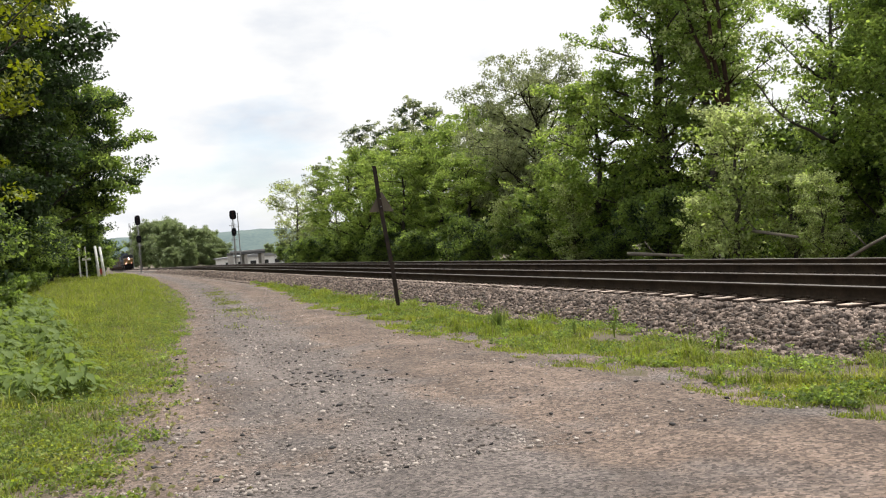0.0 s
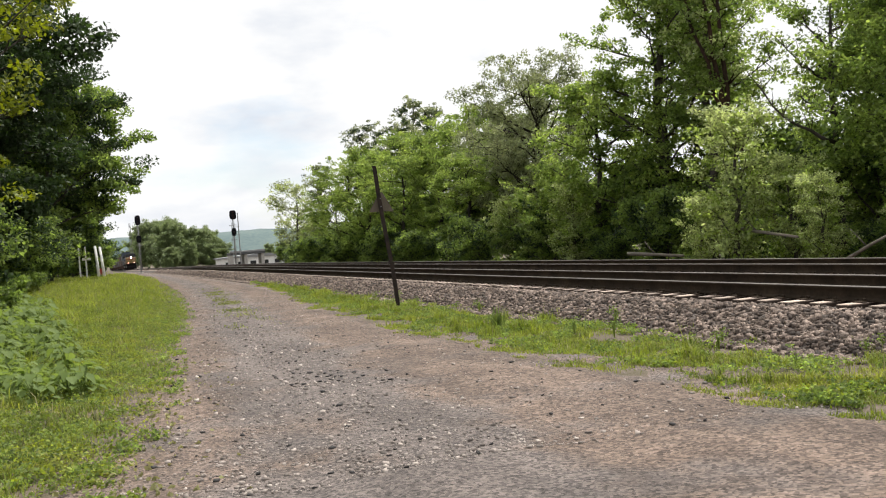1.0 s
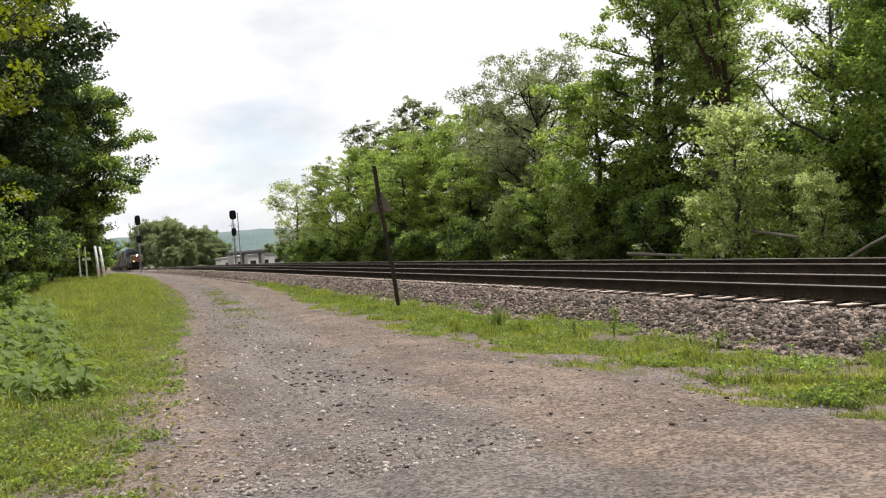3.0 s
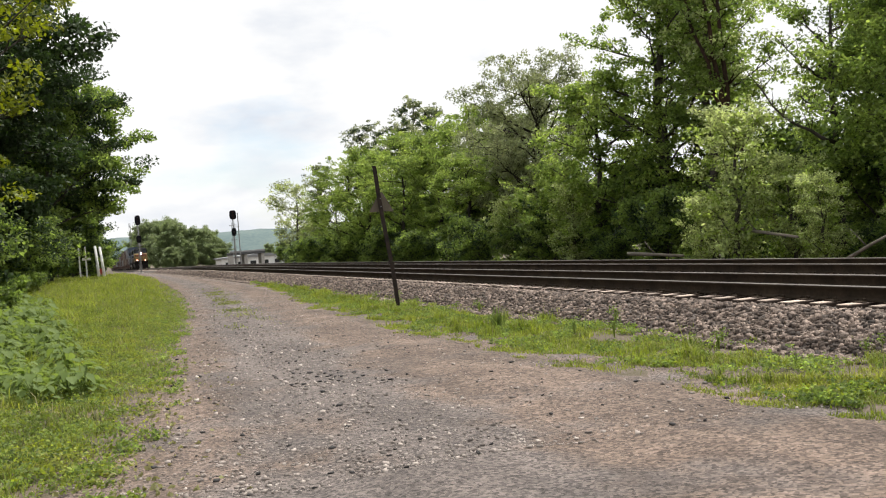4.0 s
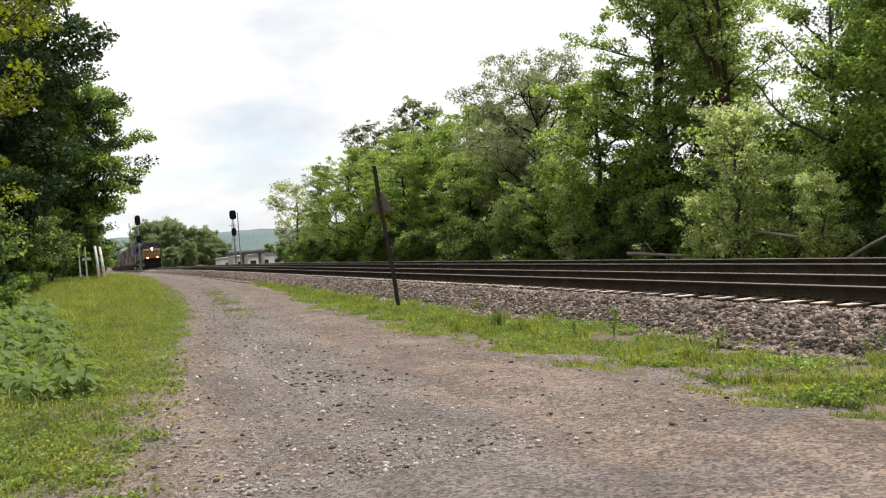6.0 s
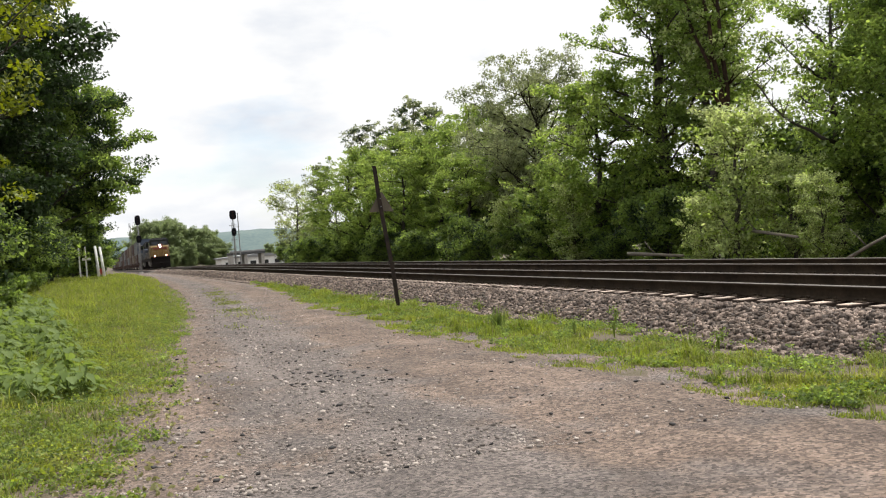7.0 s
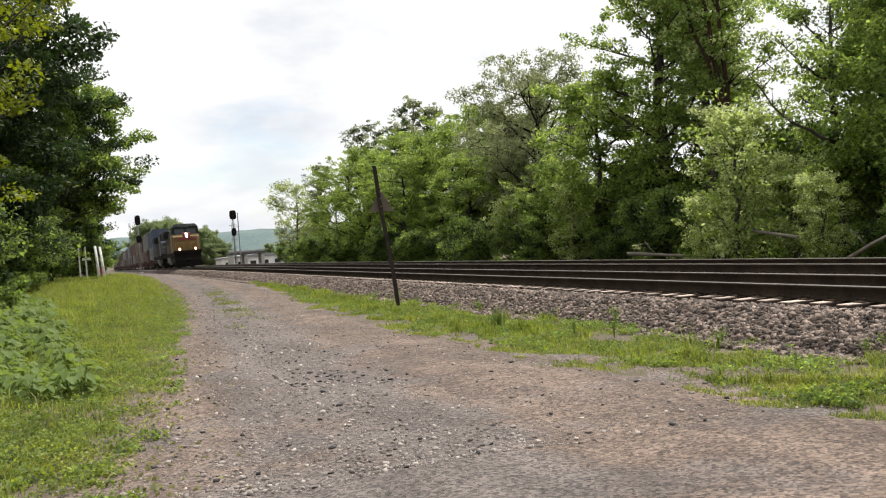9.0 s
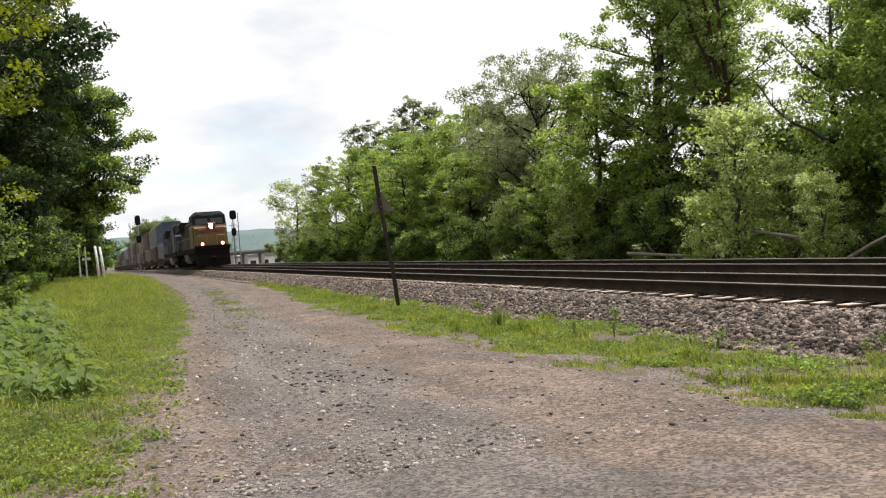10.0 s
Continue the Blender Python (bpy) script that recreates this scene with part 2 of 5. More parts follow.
# ---- building tools ----
class Shape:
    """Vertices and faces of one part, put together from simple solids."""

    def __init__(self):
        self.v, self.f, self.m = [], [], []

    def add(self, verts, faces, slot=0):
        k = len(self.v)
        self.v.extend(verts)
        self.f.extend([tuple(i + k for i in f) for f in faces])
        self.m.extend([slot] * len(faces))
        return self

    def box(self, x0, x1, y0, y1, z0, z1, b=0.0, slot=0):
        bm = bmesh.new()
        bmesh.ops.create_cube(bm, size=1)
        for q in bm.verts:
            q.co = Vector((x0 + (q.co.x + 0.5) * (x1 - x0), y0 + (q.co.y + 0.5) * (y1 - y0), z0 + (q.co.z + 0.5) * (z1 - z0)))
        if b:
            bmesh.ops.bevel(bm, geom=bm.edges[:], offset=b, segments=1, affect="EDGES")
        return self.take(bm, slot)

    def take(self, bm, slot=0):
        bm.verts.index_update()
        self.add([tuple(q.co) for q in bm.verts], [[q.index for q in f.verts] for f in bm.faces], slot)
        bm.free()
        return self

    def tube(self, pts, radii, sides=8, slot=0):
        pts = [Vector(p) for p in pts]
        rings = []
        for i, p in enumerate(pts):
            d = (pts[min(i + 1, len(pts) - 1)] - pts[max(i - 1, 0)]).normalized()
            a = d.cross(Vector((0, 1, 0.001)) if abs(d.y) < 0.9 else Vector((1, 0, 0))).normalized()
            c = d.cross(a)
            r = radii[i] if hasattr(radii, "__len__") else radii
            rings.append([tuple(p + r * (math.cos(t) * a + math.sin(t) * c)) for t in (2 * math.pi * k / sides for k in range(sides))])
        verts = [q for ring in rings for q in ring]
        faces = []
        for i in range(len(pts) - 1):
            for k in range(sides):
                j = (k + 1) % sides
                faces.append((i * sides + k, i * sides + j, (i + 1) * sides + j, (i + 1) * sides + k))
        faces.append(tuple(range(sides))[::-1])
        faces.append(tuple((len(pts) - 1) * sides + k for k in range(sides)))
        return self.add(verts, faces, slot)

    def prism(self, outline, y0, y1, slot=0):
        """An outline of (x, z) drawn out along y."""
        n = len(outline)
        verts = [(x, y0, z) for x, z in outline] + [(x, y1, z) for x, z in outline]
        faces = [(i, (i + 1) % n, n + (i + 1) % n, n + i) for i in range(n)]
        faces += [tuple(range(n))[::-1], tuple(range(n, 2 * n))]
        return self.add(verts, faces, slot)

    def side(self, outline, x0, x1, slot=0):
        """An outline of (y, z) drawn out along x."""
        n = len(outline)
        verts = [(x0, y, z) for y, z in outline] + [(x1, y, z) for y, z in outline]
        faces = [(i, (i + 1) % n, n + (i + 1) % n, n + i) for i in range(n)]
        faces += [tuple(range(n))[::-1], tuple(range(n, 2 * n))]
        return self.add(verts, faces, slot)

    def mesh(self, name, mats, smooth=False):
        me = bpy.data.meshes.new(name)
        me.from_pydata(self.v, [], self.f)
        for m in mats if isinstance(mats, (list, tuple)) else [mats]:
            me.materials.append(m)
        me.polygons.foreach_set("material_index", self.m)
        if smooth:
            me.polygons.foreach_set("use_smooth", [True] * len(me.polygons))
        bm = bmesh.new()
        bm.from_mesh(me)
        bmesh.ops.recalc_face_normals(bm, faces=bm.faces)
        bm.to_mesh(me)
        bm.free()
        me.update()
        return me


def part(name, shape, mats, parent=None, label="", smooth=False):
    ob = new(name, shape.mesh(name, mats, smooth))
    ob.parent = parent
    return tagged(ob, label)


def piece(name, me, parent, m=None):
    ob = new(name, me)
    ob.parent = parent
    if m is not None:
        ob.matrix_basis = m
    return ob


def soup(name, verts, faces, mats, slots=None, smooth=False):
    """One mesh of very many loose pieces, from numpy arrays of vertices and of faces with equal corner counts."""
    me = bpy.data.meshes.new(name)
    verts, faces = np.asarray(verts, dtype=np.float32), np.asarray(faces, dtype=np.int32)
    k = faces.shape[1]
    me.vertices.add(len(verts))
    me.vertices.foreach_set("co", verts.ravel())
    me.loops.add(faces.size)
    me.loops.foreach_set("vertex_index", faces.ravel())
    me.polygons.add(len(faces))
    me.polygons.foreach_set("loop_start", np.arange(0, faces.size, k, dtype=np.int32))
    for m in mats if isinstance(mats, (list, tuple)) else [mats]:
        me.materials.append(m)
    if slots is not None:
        me.polygons.foreach_set("material_index", np.asarray(slots, dtype=np.int32))
    if smooth:
        me.polygons.foreach_set("use_smooth", np.ones(len(faces), dtype=bool))
    me.update(calc_edges=True)
    me.validate()
    return me


def thing(name, label, category, at=None, group=""):
    ob = new(name)
    ob.empty_display_size = 0.3
    if at is not None:
        ob.matrix_basis = at
    return tagged(ob, label, category, group)


# ---- lie of the land ----
def dip(y):
    """How far the line and the ground sink in the distance."""
    if y < 50:
        return 0.0
    if y < 130:
        return 0.0065 * (y - 50) ** 2 / 160
    return 0.26 + 0.0065 * (min(y, 900) - 130)


RAIL_TOP, NEAR_C, FAR_C = 0.60, 9.70, 13.70
LEFT_EDGE = [(-30, -2.0), (0, -1.0), (5, -0.40), (7.2, -0.10), (11, 0.44), (17.5, 1.06), (27, 2.1), (54, 3.55), (96, 4.8), (160, 5.9), (300, 6.6), (700, 6.8)]
RIGHT_EDGE = [(-30, 5.6), (0, 5.5), (5.6, 5.35), (9, 5.12), (17, 5.1), (25, 5.4), (34, 6.3), (46, 7.2), (60, 7.5), (700, 7.6)]


def edge(table, y):
    ys, xs = zip(*table)
    return float(np.interp(y, ys, xs))


def ground_z(x, y):
    z = -dip(y)
    if x < -1.5:
        z += 0.25 * min(1.0, (-1.5 - x) / 5.0)
    if x > 16.0:
        z -= 0.7 * min(1.0, (x - 16.0) / 5.0)
    if x > 40:
        z -= min(2.0, (x - 40) / 20)
    inside = min(1.0, max(0.0, (edge(LEFT_EDGE, y) - x - 0.4) / 2.2))
    z += 0.42 * inside * min(1.0, max(0.0, (y - 16.0) / 36.0))
    if edge(LEFT_EDGE, y) + 0.3 < x < edge(RIGHT_EDGE, y) - 0.3:
        z -= 0.12
    return z + 0.03 * noise.noise(Vector((x * 0.6, y * 0.6, 0)))


def make_ground():
    xs = [-3000, -1200, -500, -200, -90, -40, -20, -12] + [-8 + 0.5 * i for i in range(34)] + [9, 11, 13, 15, 16, 17, 19, 21, 25, 32, 40, 60, 90, 200, 500, 1200, 3000]
    ys = [-300, -100, -40, -15] + [0.6 * i for i in range(70)] + [42 + 4 * i for i in range(40)] + [210, 240, 280, 330, 400, 500, 650, 800, 900, 1200, 1800, 2600, 4000]
    verts = [(x, y, ground_z(x, y)) for y in ys for x in xs]
    n = len(xs)
    faces = [(j * n + i, j * n + i + 1, (j + 1) * n + i + 1, (j + 1) * n + i) for j in range(len(ys) - 1) for i in range(n - 1)]
    ob = new("ground", soup("ground", verts, faces, TURF, smooth=True))
    tagged(ob, "rough grassy ground with bare soil patches beside the railway", "ground", kind="structure")


def road_z(x, y):
    a, b = edge(LEFT_EDGE, y), edge(RIGHT_EDGE, y)
    s = min(1.0, max(0.0, (x - a) / (b - a)))
    rut = -0.04 * (math.exp(-((s - 0.27) / 0.07) ** 2) + math.exp(-((s - 0.66) / 0.08) ** 2))
    return -dip(y) + 0.002 + 0.05 * math.sin(math.pi * s) ** 0.5 + rut + 0.012 * noise.noise(Vector((x * 1.7, y * 1.2, 2)))


def make_road():
    ys = [-20, -10, -4] + [0.35 * i for i in range(170)] + [60 + 5 * i for i in range(60)]
    verts, faces = [], []
    cols = 26
    for y in ys:
        a, b = edge(LEFT_EDGE, y), edge(RIGHT_EDGE, y)
        w = 0.22 * min(1, max(0.2, y / 20))
        a += w * noise.noise(Vector((y * 0.9, 3.1, 0))) + 0.10 * noise.noise(Vector((y * 3.1, 7.7, 0)))
        b += w * noise.noise(Vector((y * 0.8, 9.1, 0))) + 0.10 * noise.noise(Vector((y * 2.7, 1.7, 0)))
        near = min(1.0, max(0.0, (50 - y) / 25))
        a, b = a - 0.5 * near, min(b + 1.1 * near, 7.4)
        for i in range(cols + 1):
            x = a + (b - a) * i / cols
            z = road_z(x, y)
            if i in (0, cols):
                z = -dip(y) - 0.04
            verts.append((x, y, z + 0.0))
    n = cols + 1
    faces = [(j * n + i, j * n + i + 1, (j + 1) * n + i + 1, (j + 1) * n + i) for j in range(len(ys) - 1) for i in range(cols)]
    ob = new("dirt_road", soup("dirt_road", verts, faces, ROAD, smooth=True))
    # share of loose grey gravel across the road's width
    lanes = [math.exp(-((i / cols - 0.36) / 0.17) ** 2) + 0.5 * math.exp(-((i / cols - 0.86) / 0.09) ** 2) for i in range(cols + 1)]
    ob.data.attributes.new("gravel", "FLOAT", "POINT").data.foreach_set("value", lanes * len(ys))
    tagged(ob, "packed gravel and dirt access road beside the railway", "road", kind="structure")


LINE_YS = [-40, -20, 0, 10, 20, 30, 40, 50] + [58 + 8 * i for i in range(90)]


def sweep(outline, shift=0.0, drop=0.0):
    """Draws an (x, z) outline along the line, following its fall."""
    n = len(outline)
    verts = [(x + shift, y, z - dip(y) - drop) for y in LINE_YS for x, z in outline]
    faces = [(j * n + i, j * n + (i + 1) % n, (j + 1) * n + (i + 1) % n, (j + 1) * n + i) for j in range(len(LINE_YS) - 1) for i in range(n)]
    return verts, faces


def make_ballast():
    prof = [(7.35, -0.08), (7.62, 0.10), (7.95, 0.23), (8.2, 0.335), (8.5, 0.345), (11.3, 0.345), (11.7, 0.31), (15.2, 0.31), (15.6, 0.3), (16.4, -0.75), (11, -0.9)]
    verts, faces = sweep(prof)
    ob = new("ballast_bed", soup("ballast_bed", verts, faces, SHADED_BED))
    tagged(ob, "crushed stone ballast bed under two railway tracks", "ballast", kind="structure")


def rail_outline():
    half = [(0.075, 0.0), (0.075, 0.012), (0.022, 0.032), (0.009, 0.05), (0.009, 0.135), (0.036, 0.15), (0.038, 0.176), (0.028, 0.186)]
    return half + [(-x, z) for x, z in reversed(half)]


def make_track(centre, drop, label, near_from, near_to, far_to):
    tr = thing("railway_track", label, "track", group="parallel tracks")
    for off in (-0.7525, 0.7525):
        out = [(x, z + RAIL_TOP - 0.186) for x, z in rail_outline()]
        verts, faces = sweep(out, centre + off, drop)
        n = len(out)
        slots = [1 if k % n in (6, 7, 8) else 0 for k in range(len(faces))]
        ob = new("rail", soup("rail", verts, faces, [RAILSIDE, RAILTOP], slots))
        ob.parent = tr
        tagged(ob, "rusty brown steel rail with a worn bright head")
    # slot 1 puts gap shade into the tie sides' colour
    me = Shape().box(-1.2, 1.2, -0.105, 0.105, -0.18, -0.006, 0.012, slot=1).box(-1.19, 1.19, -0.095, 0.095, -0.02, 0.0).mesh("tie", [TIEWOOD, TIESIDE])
    plate = Shape()
    rest = Shape()
    y = near_from
    rnd = random.Random(int(centre * 10))
    while y < far_to:
        z = RAIL_TOP - 0.190 - dip(y) - drop
        if y < near_to:
            piece("tie", me, tr, pose(centre + rnd.uniform(-0.05, 0.05), y, z, 0, 0, rnd.uniform(-1.2, 1.2)))
            for off in (-0.7525, 0.7525):
                plate.box(centre + off - 0.18, centre + off + 0.18, y - 0.09, y + 0.09, z - 0.002, z + 0.016)
                for sx in (-0.11, 0.11):
                    plate.box(centre + off + sx - 0.016, centre + off + sx + 0.016, y - 0.06, y - 0.025, z, z + 0.05)
                plate.box(centre + off - 0.085, centre + off + 0.085, y + 0.12, y + 0.15, z + 0.0, z + 0.035)
        else:
            rest.box(centre - 1.3, centre + 1.3, y - 0.112, y + 0.112, z - 0.18, z)
        y += 0.497
    part("tie_hardware", plate, RAILSIDE, tr, "rusty tie plates, spikes and rail anchors")["kind"] = "stuff"
    part("distant_ties", rest, TIEWOOD, tr, "weathered wooden ties")["kind"] = "stuff"


# ---- loose stones ----
def stones(name, places, sizes, mats, slots=None, flat=0.75):
    """Angular stones: a cube with its corners thrown about, one island each."""
    n = len(places)
    rs = np.random.RandomState(7)
    cube = np.array([(x, y, z) for x in (-1, 1) for y in (-1, 1) for z in (-1, 1)], dtype=np.float32) * 0.5
    v = cube[None] * rs.uniform(0.55, 1.2, (n, 8, 1)) * rs.uniform(0.6, 1.25, (n, 1, 3))
    a = rs.uniform(0, 6.283, n)
    b = rs.uniform(-0.7, 0.7, n)
    ca, sa, cb, sb = np.cos(a), np.sin(a), np.cos(b), np.sin(b)
    x = v[:, :, 0] * ca[:, None] - v[:, :, 1] * sa[:, None]
    y = v[:, :, 0] * sa[:, None] + v[:, :, 1] * ca[:, None]
    z = v[:, :, 2] * flat
    y, z = y * cb[:, None] - z * sb[:, None], y * sb[:, None] + z * cb[:, None]
    v = np.stack([x, y, z], 2) * np.asarray(sizes)[:, None, None] + np.asarray(places)[:, None, :]
    f = np.array([(0, 1, 3, 2), (4, 6, 7, 5), (0, 4, 5, 1), (2, 3, 7, 6), (0, 2, 6, 4), (1, 5, 7, 3)])
    faces = (f[None] + 8 * np.arange(n)[:, None, None]).reshape(-1, 4)
    return new(name, soup(name, v.reshape(-1, 3), faces, mats, None if slots is None else np.repeat(slots, 6)))


def bank_z(x):
    return float(np.interp(x, [7.35, 7.62, 7.95, 8.2, 8.5, 11.3, 11.7, 15], [-0.08, 0.10, 0.23, 0.335, 0.345, 0.345, 0.31, 0.31]))


def scatter_stones():
    rs = np.random.RandomState(3)
    n = 46000
    y = np.where(rs.random_sample(n) < 0.8, 3 + 62 * rs.random_sample(n) ** 1.5, rs.uniform(40, 150, n))
    x = np.where(rs.random_sample(n) < 0.93, rs.uniform(7.1, 8.55, n), rs.uniform(11.0, 12.5, n))
    size = rs.uniform(0.032, 0.080, n) * np.where(y > 50, 1.5, 1.0)
    pl = [(a, b, max(bank_z(a), 0.0) - dip(b) + 0.12 * c) for a, b, c in zip(x, y, size)]
    tagged(stones("ballast_stones", pl, size, STONE), "angular grey brown crushed ballast stones on the bank", "stones", kind="stuff")
    n = 24000
    y = 6.3 + 42 * rs.random_sample(n) ** 1.7
    lane = np.where(rs.random_sample(n) < 0.6, np.clip(rs.normal(0.34, 0.16, n), -0.06, 1.03), rs.uniform(-0.08, 1.22, n))
    x = np.array([edge(LEFT_EDGE, b) + s * (edge(RIGHT_EDGE, b) - edge(LEFT_EDGE, b)) for b, s in zip(y, lane)])
    size = 0.008 + 0.034 * rs.random_sample(n) ** 7.0
    pl = [(a, b, road_z(a, b) + 0.08 * c) for a, b, c in zip(x, y, size)]
    tagged(stones("road_stones", pl, size, [PEBBLE, COAL], (rs.random_sample(n) < 0.045).astype(int), 0.6), "loose small pale and dark stones on the dirt road", "stones", kind="stuff")
    # single larger stones and lumps of cinder
    one = [stones("loose_stone", [(0, 0, 0.012)], [1.0], PEBBLE), stones("cinder_lump", [(0, 0, 0.012)], [1.0], COAL)]
    tagged(one[0], "single pale loose stone on the dirt road", "stone")
    tagged(one[1], "single black cinder lump on the dirt road", "stone")
    for k in range(120):
        y = 6.6 + 15 * rs.random_sample() ** 1.4
        x = rs.uniform(edge(LEFT_EDGE, y) + 0.1, edge(RIGHT_EDGE, y) - 0.1)
        s = rs.uniform(0.03, 0.065)
        src = one[1 if rs.random_sample() < 0.42 else 0]
        if k >= 88:           # lumps dropped in a trail
            x, y, src = 2.55 + rs.normal(0, 0.28), 11.0 + rs.normal(0, 0.65), one[1]
        m = Matrix.Translation((x, y, road_z(x, y) + 0.1 * s)) @ Matrix.Rotation(rs.uniform(0, 6.28), 4, "Z") @ Matrix.Diagonal((s, s * rs.uniform(0.6, 1.0), s * 0.5, 1))
        if k < 2:
            one[k].matrix_basis = m
        else:
            copy_thing(src, Matrix.Identity(4)).matrix_basis = m


# ---- plants ----
def leaf_cloud(centres, spread, count, size, rs, flat=0.75, droop=0.0):
    """Folded lozenge leaves thrown round many centres; verts and quads."""
    c = np.repeat(np.asarray(centres, dtype=np.float32), count, 0)
    n = len(c)
    sp = np.repeat(np.asarray(spread, dtype=np.float32) * np.ones(len(centres)), count)
    off = rs.normal(0, 1, (n, 3))
    off /= np.maximum(1e-6, np.linalg.norm(off, axis=1))[:, None]
    off *= (rs.random_sample(n) ** 0.45)[:, None] * sp[:, None]
    off[:, 2] *= flat
    p = c + off
    nrm = rs.normal(0, 1, (n, 3)) * 0.75 + np.array((0, 0, 0.75)) + off / np.maximum(0.05, sp)[:, None] * 0.5
    nrm /= np.linalg.norm(nrm, axis=1)[:, None]
    t = np.cross(nrm, rs.normal(0, 1, (n, 3)))
    t /= np.maximum(1e-6, np.linalg.norm(t, axis=1))[:, None]
    t[:, 2] -= droop
    b = np.cross(nrm, t)
    s = (size * rs.uniform(0.6, 1.35, n))[:, None]
    v = np.stack([p - t * s * 0.5, p + b * s * 0.32 + nrm * s * 0.07, p + t * s * 0.5, p - b * s * 0.32 + nrm * s * 0.07], 1)
    return v.reshape(-1, 3), np.arange(4 * n).reshape(-1, 4)


def grow(seed, height, radius, clear=0.25, lean=(0, 0), limbs=16, rise=0.6, trunk=0.02, wide=0.45):
    """Trunk and limbs as tubes; returns the wood and the places of the leaf clumps."""
    r = random.Random(seed)
    wood, tips = Shape(), []
    top = height * 0.93
    pts = []
    wx = wy = 0.0
    for i in range(9):
        s = i / 8
        wx += r.uniform(-0.02, 0.02) * height * (s > 0)
        wy += r.uniform(-0.02, 0.02) * height * (s > 0)
        pts.append(Vector((wx + lean[0] * s, wy + lean[1] * s, top * s)))
    wood.tube(pts, [height * trunk * (1.25 if i == 0 else 1) * (1 - 0.88 * i / 8) + 0.01 for i in range(9)], 8)

    def at(s):
        k = min(7, int(s * 8))
        return pts[k].lerp(pts[k + 1], s * 8 - k)

    for i in range(limbs):
        s = clear + (0.97 - clear) * (i + r.random() * 0.6) / limbs
        u = (s - clear) / (1 - clear)
        reach = radius * max(0.22, math.sqrt(max(0.0, 1 - ((u - wide) / (0.62 if u > wide else 0.75)) ** 2))) * r.uniform(0.75, 1.12)
        az = i * 2.4 + r.uniform(-0.5, 0.5)
        up = rise * r.uniform(0.6, 1.3)
        p = at(s)
        d = Vector((math.cos(az), math.sin(az), up)).normalized()
        line = [p]
        for k in range(4):
            d = (d + Vector((r.uniform(-0.3, 0.3), r.uniform(-0.3, 0.3), r.uniform(-0.16, 0.2)))).normalized()
            line.append(line[-1] + d * reach * 0.27)
        r0 = height * trunk * 0.42 * (1 - 0.6 * u)
        wood.tube(line, [r0, r0 * 0.75, r0 * 0.52, r0 * 0.33, r0 * 0.14], 5)
        tips.append(line[-1])
        for k in range(7):
            a = r.uniform(0.25, 1.0) * 4
            j = min(3, int(a))
            q = line[j].lerp(line[j + 1], a - j)
            e = Vector((r.uniform(-1, 1), r.uniform(-1, 1), r.uniform(-0.35, 0.85))).normalized()
            e = (e + d * 0.5).normalized()
            ln = reach * r.uniform(0.2, 0.42) + 0.2
            mid = q + e * ln * 0.5 + Vector((r.uniform(-1, 1), r.uniform(-1, 1), r.uniform(-1, 1))) * ln * 0.1
            end = q + e * ln
            wood.tube([q, mid, end], [r0 * 0.28, r0 * 0.17, r0 * 0.06], 4)
            tips += [mid, end]
            if r.random() < 0.6:
                tips.append(end + Vector((r.uniform(-1, 1), r.uniform(-1, 1), r.uniform(-0.6, 0.8))) * ln * 0.45)
    tips.append(pts[-1])
    tips.append(pts[-1] + Vector((0, 0, height * 0.04)))
    return wood, [tuple(t) for t in tips]


def make_tree(name, label, seed, height, radius, leaf, clear=0.25, lean=(0, 0), limbs=16, rise=0.6, clump=0.55, count=60, size=0.16, trunk=0.02,
              wide=0.45, bark=None, drop=1.0, droop=0.0, second=None, share=0.3, flat=0.62):
    """A tree at the origin; drop: the share of clumps that keep their leaves."""
    wood, tips = grow(seed, height, radius, clear, lean, limbs, rise, trunk, wide)
    rs = np.random.RandomState(seed)
    keep = [t for t in tips if rs.random_sample() < drop]
    sp = clump * rs.uniform(0.6, 1.35, len(keep))
    v, f = leaf_cloud(keep, sp, count, size, rs, flat=flat, droop=droop)
    tree = thing(name, label, "tree")
    part("trunk", wood, bark or BARK, tree, smooth=True)
    slots = None
    if second:
        slots = np.repeat((rs.random_sample(len(keep)) < share).astype(int), count)
    me = soup("crown", v, f, [leaf, second] if second else leaf, slots)
    piece("crown", me, tree)
    return tree


def plant(tree, x, y, turn=0.0, scale=1.0, sink=0.05):
    tree.matrix_basis = Matrix.Translation((x, y, ground_z(x, y) - sink)) @ Matrix.Rotation(radians(turn), 4, "Z") @ Matrix.Scale(scale, 4)
    return tree


def again(tree, x, y, turn, scale, label=""):
    ob = copy_thing(tree, Matrix.Identity(4))
    plant(ob, x, y, turn, scale)
    return tagged(ob, label)


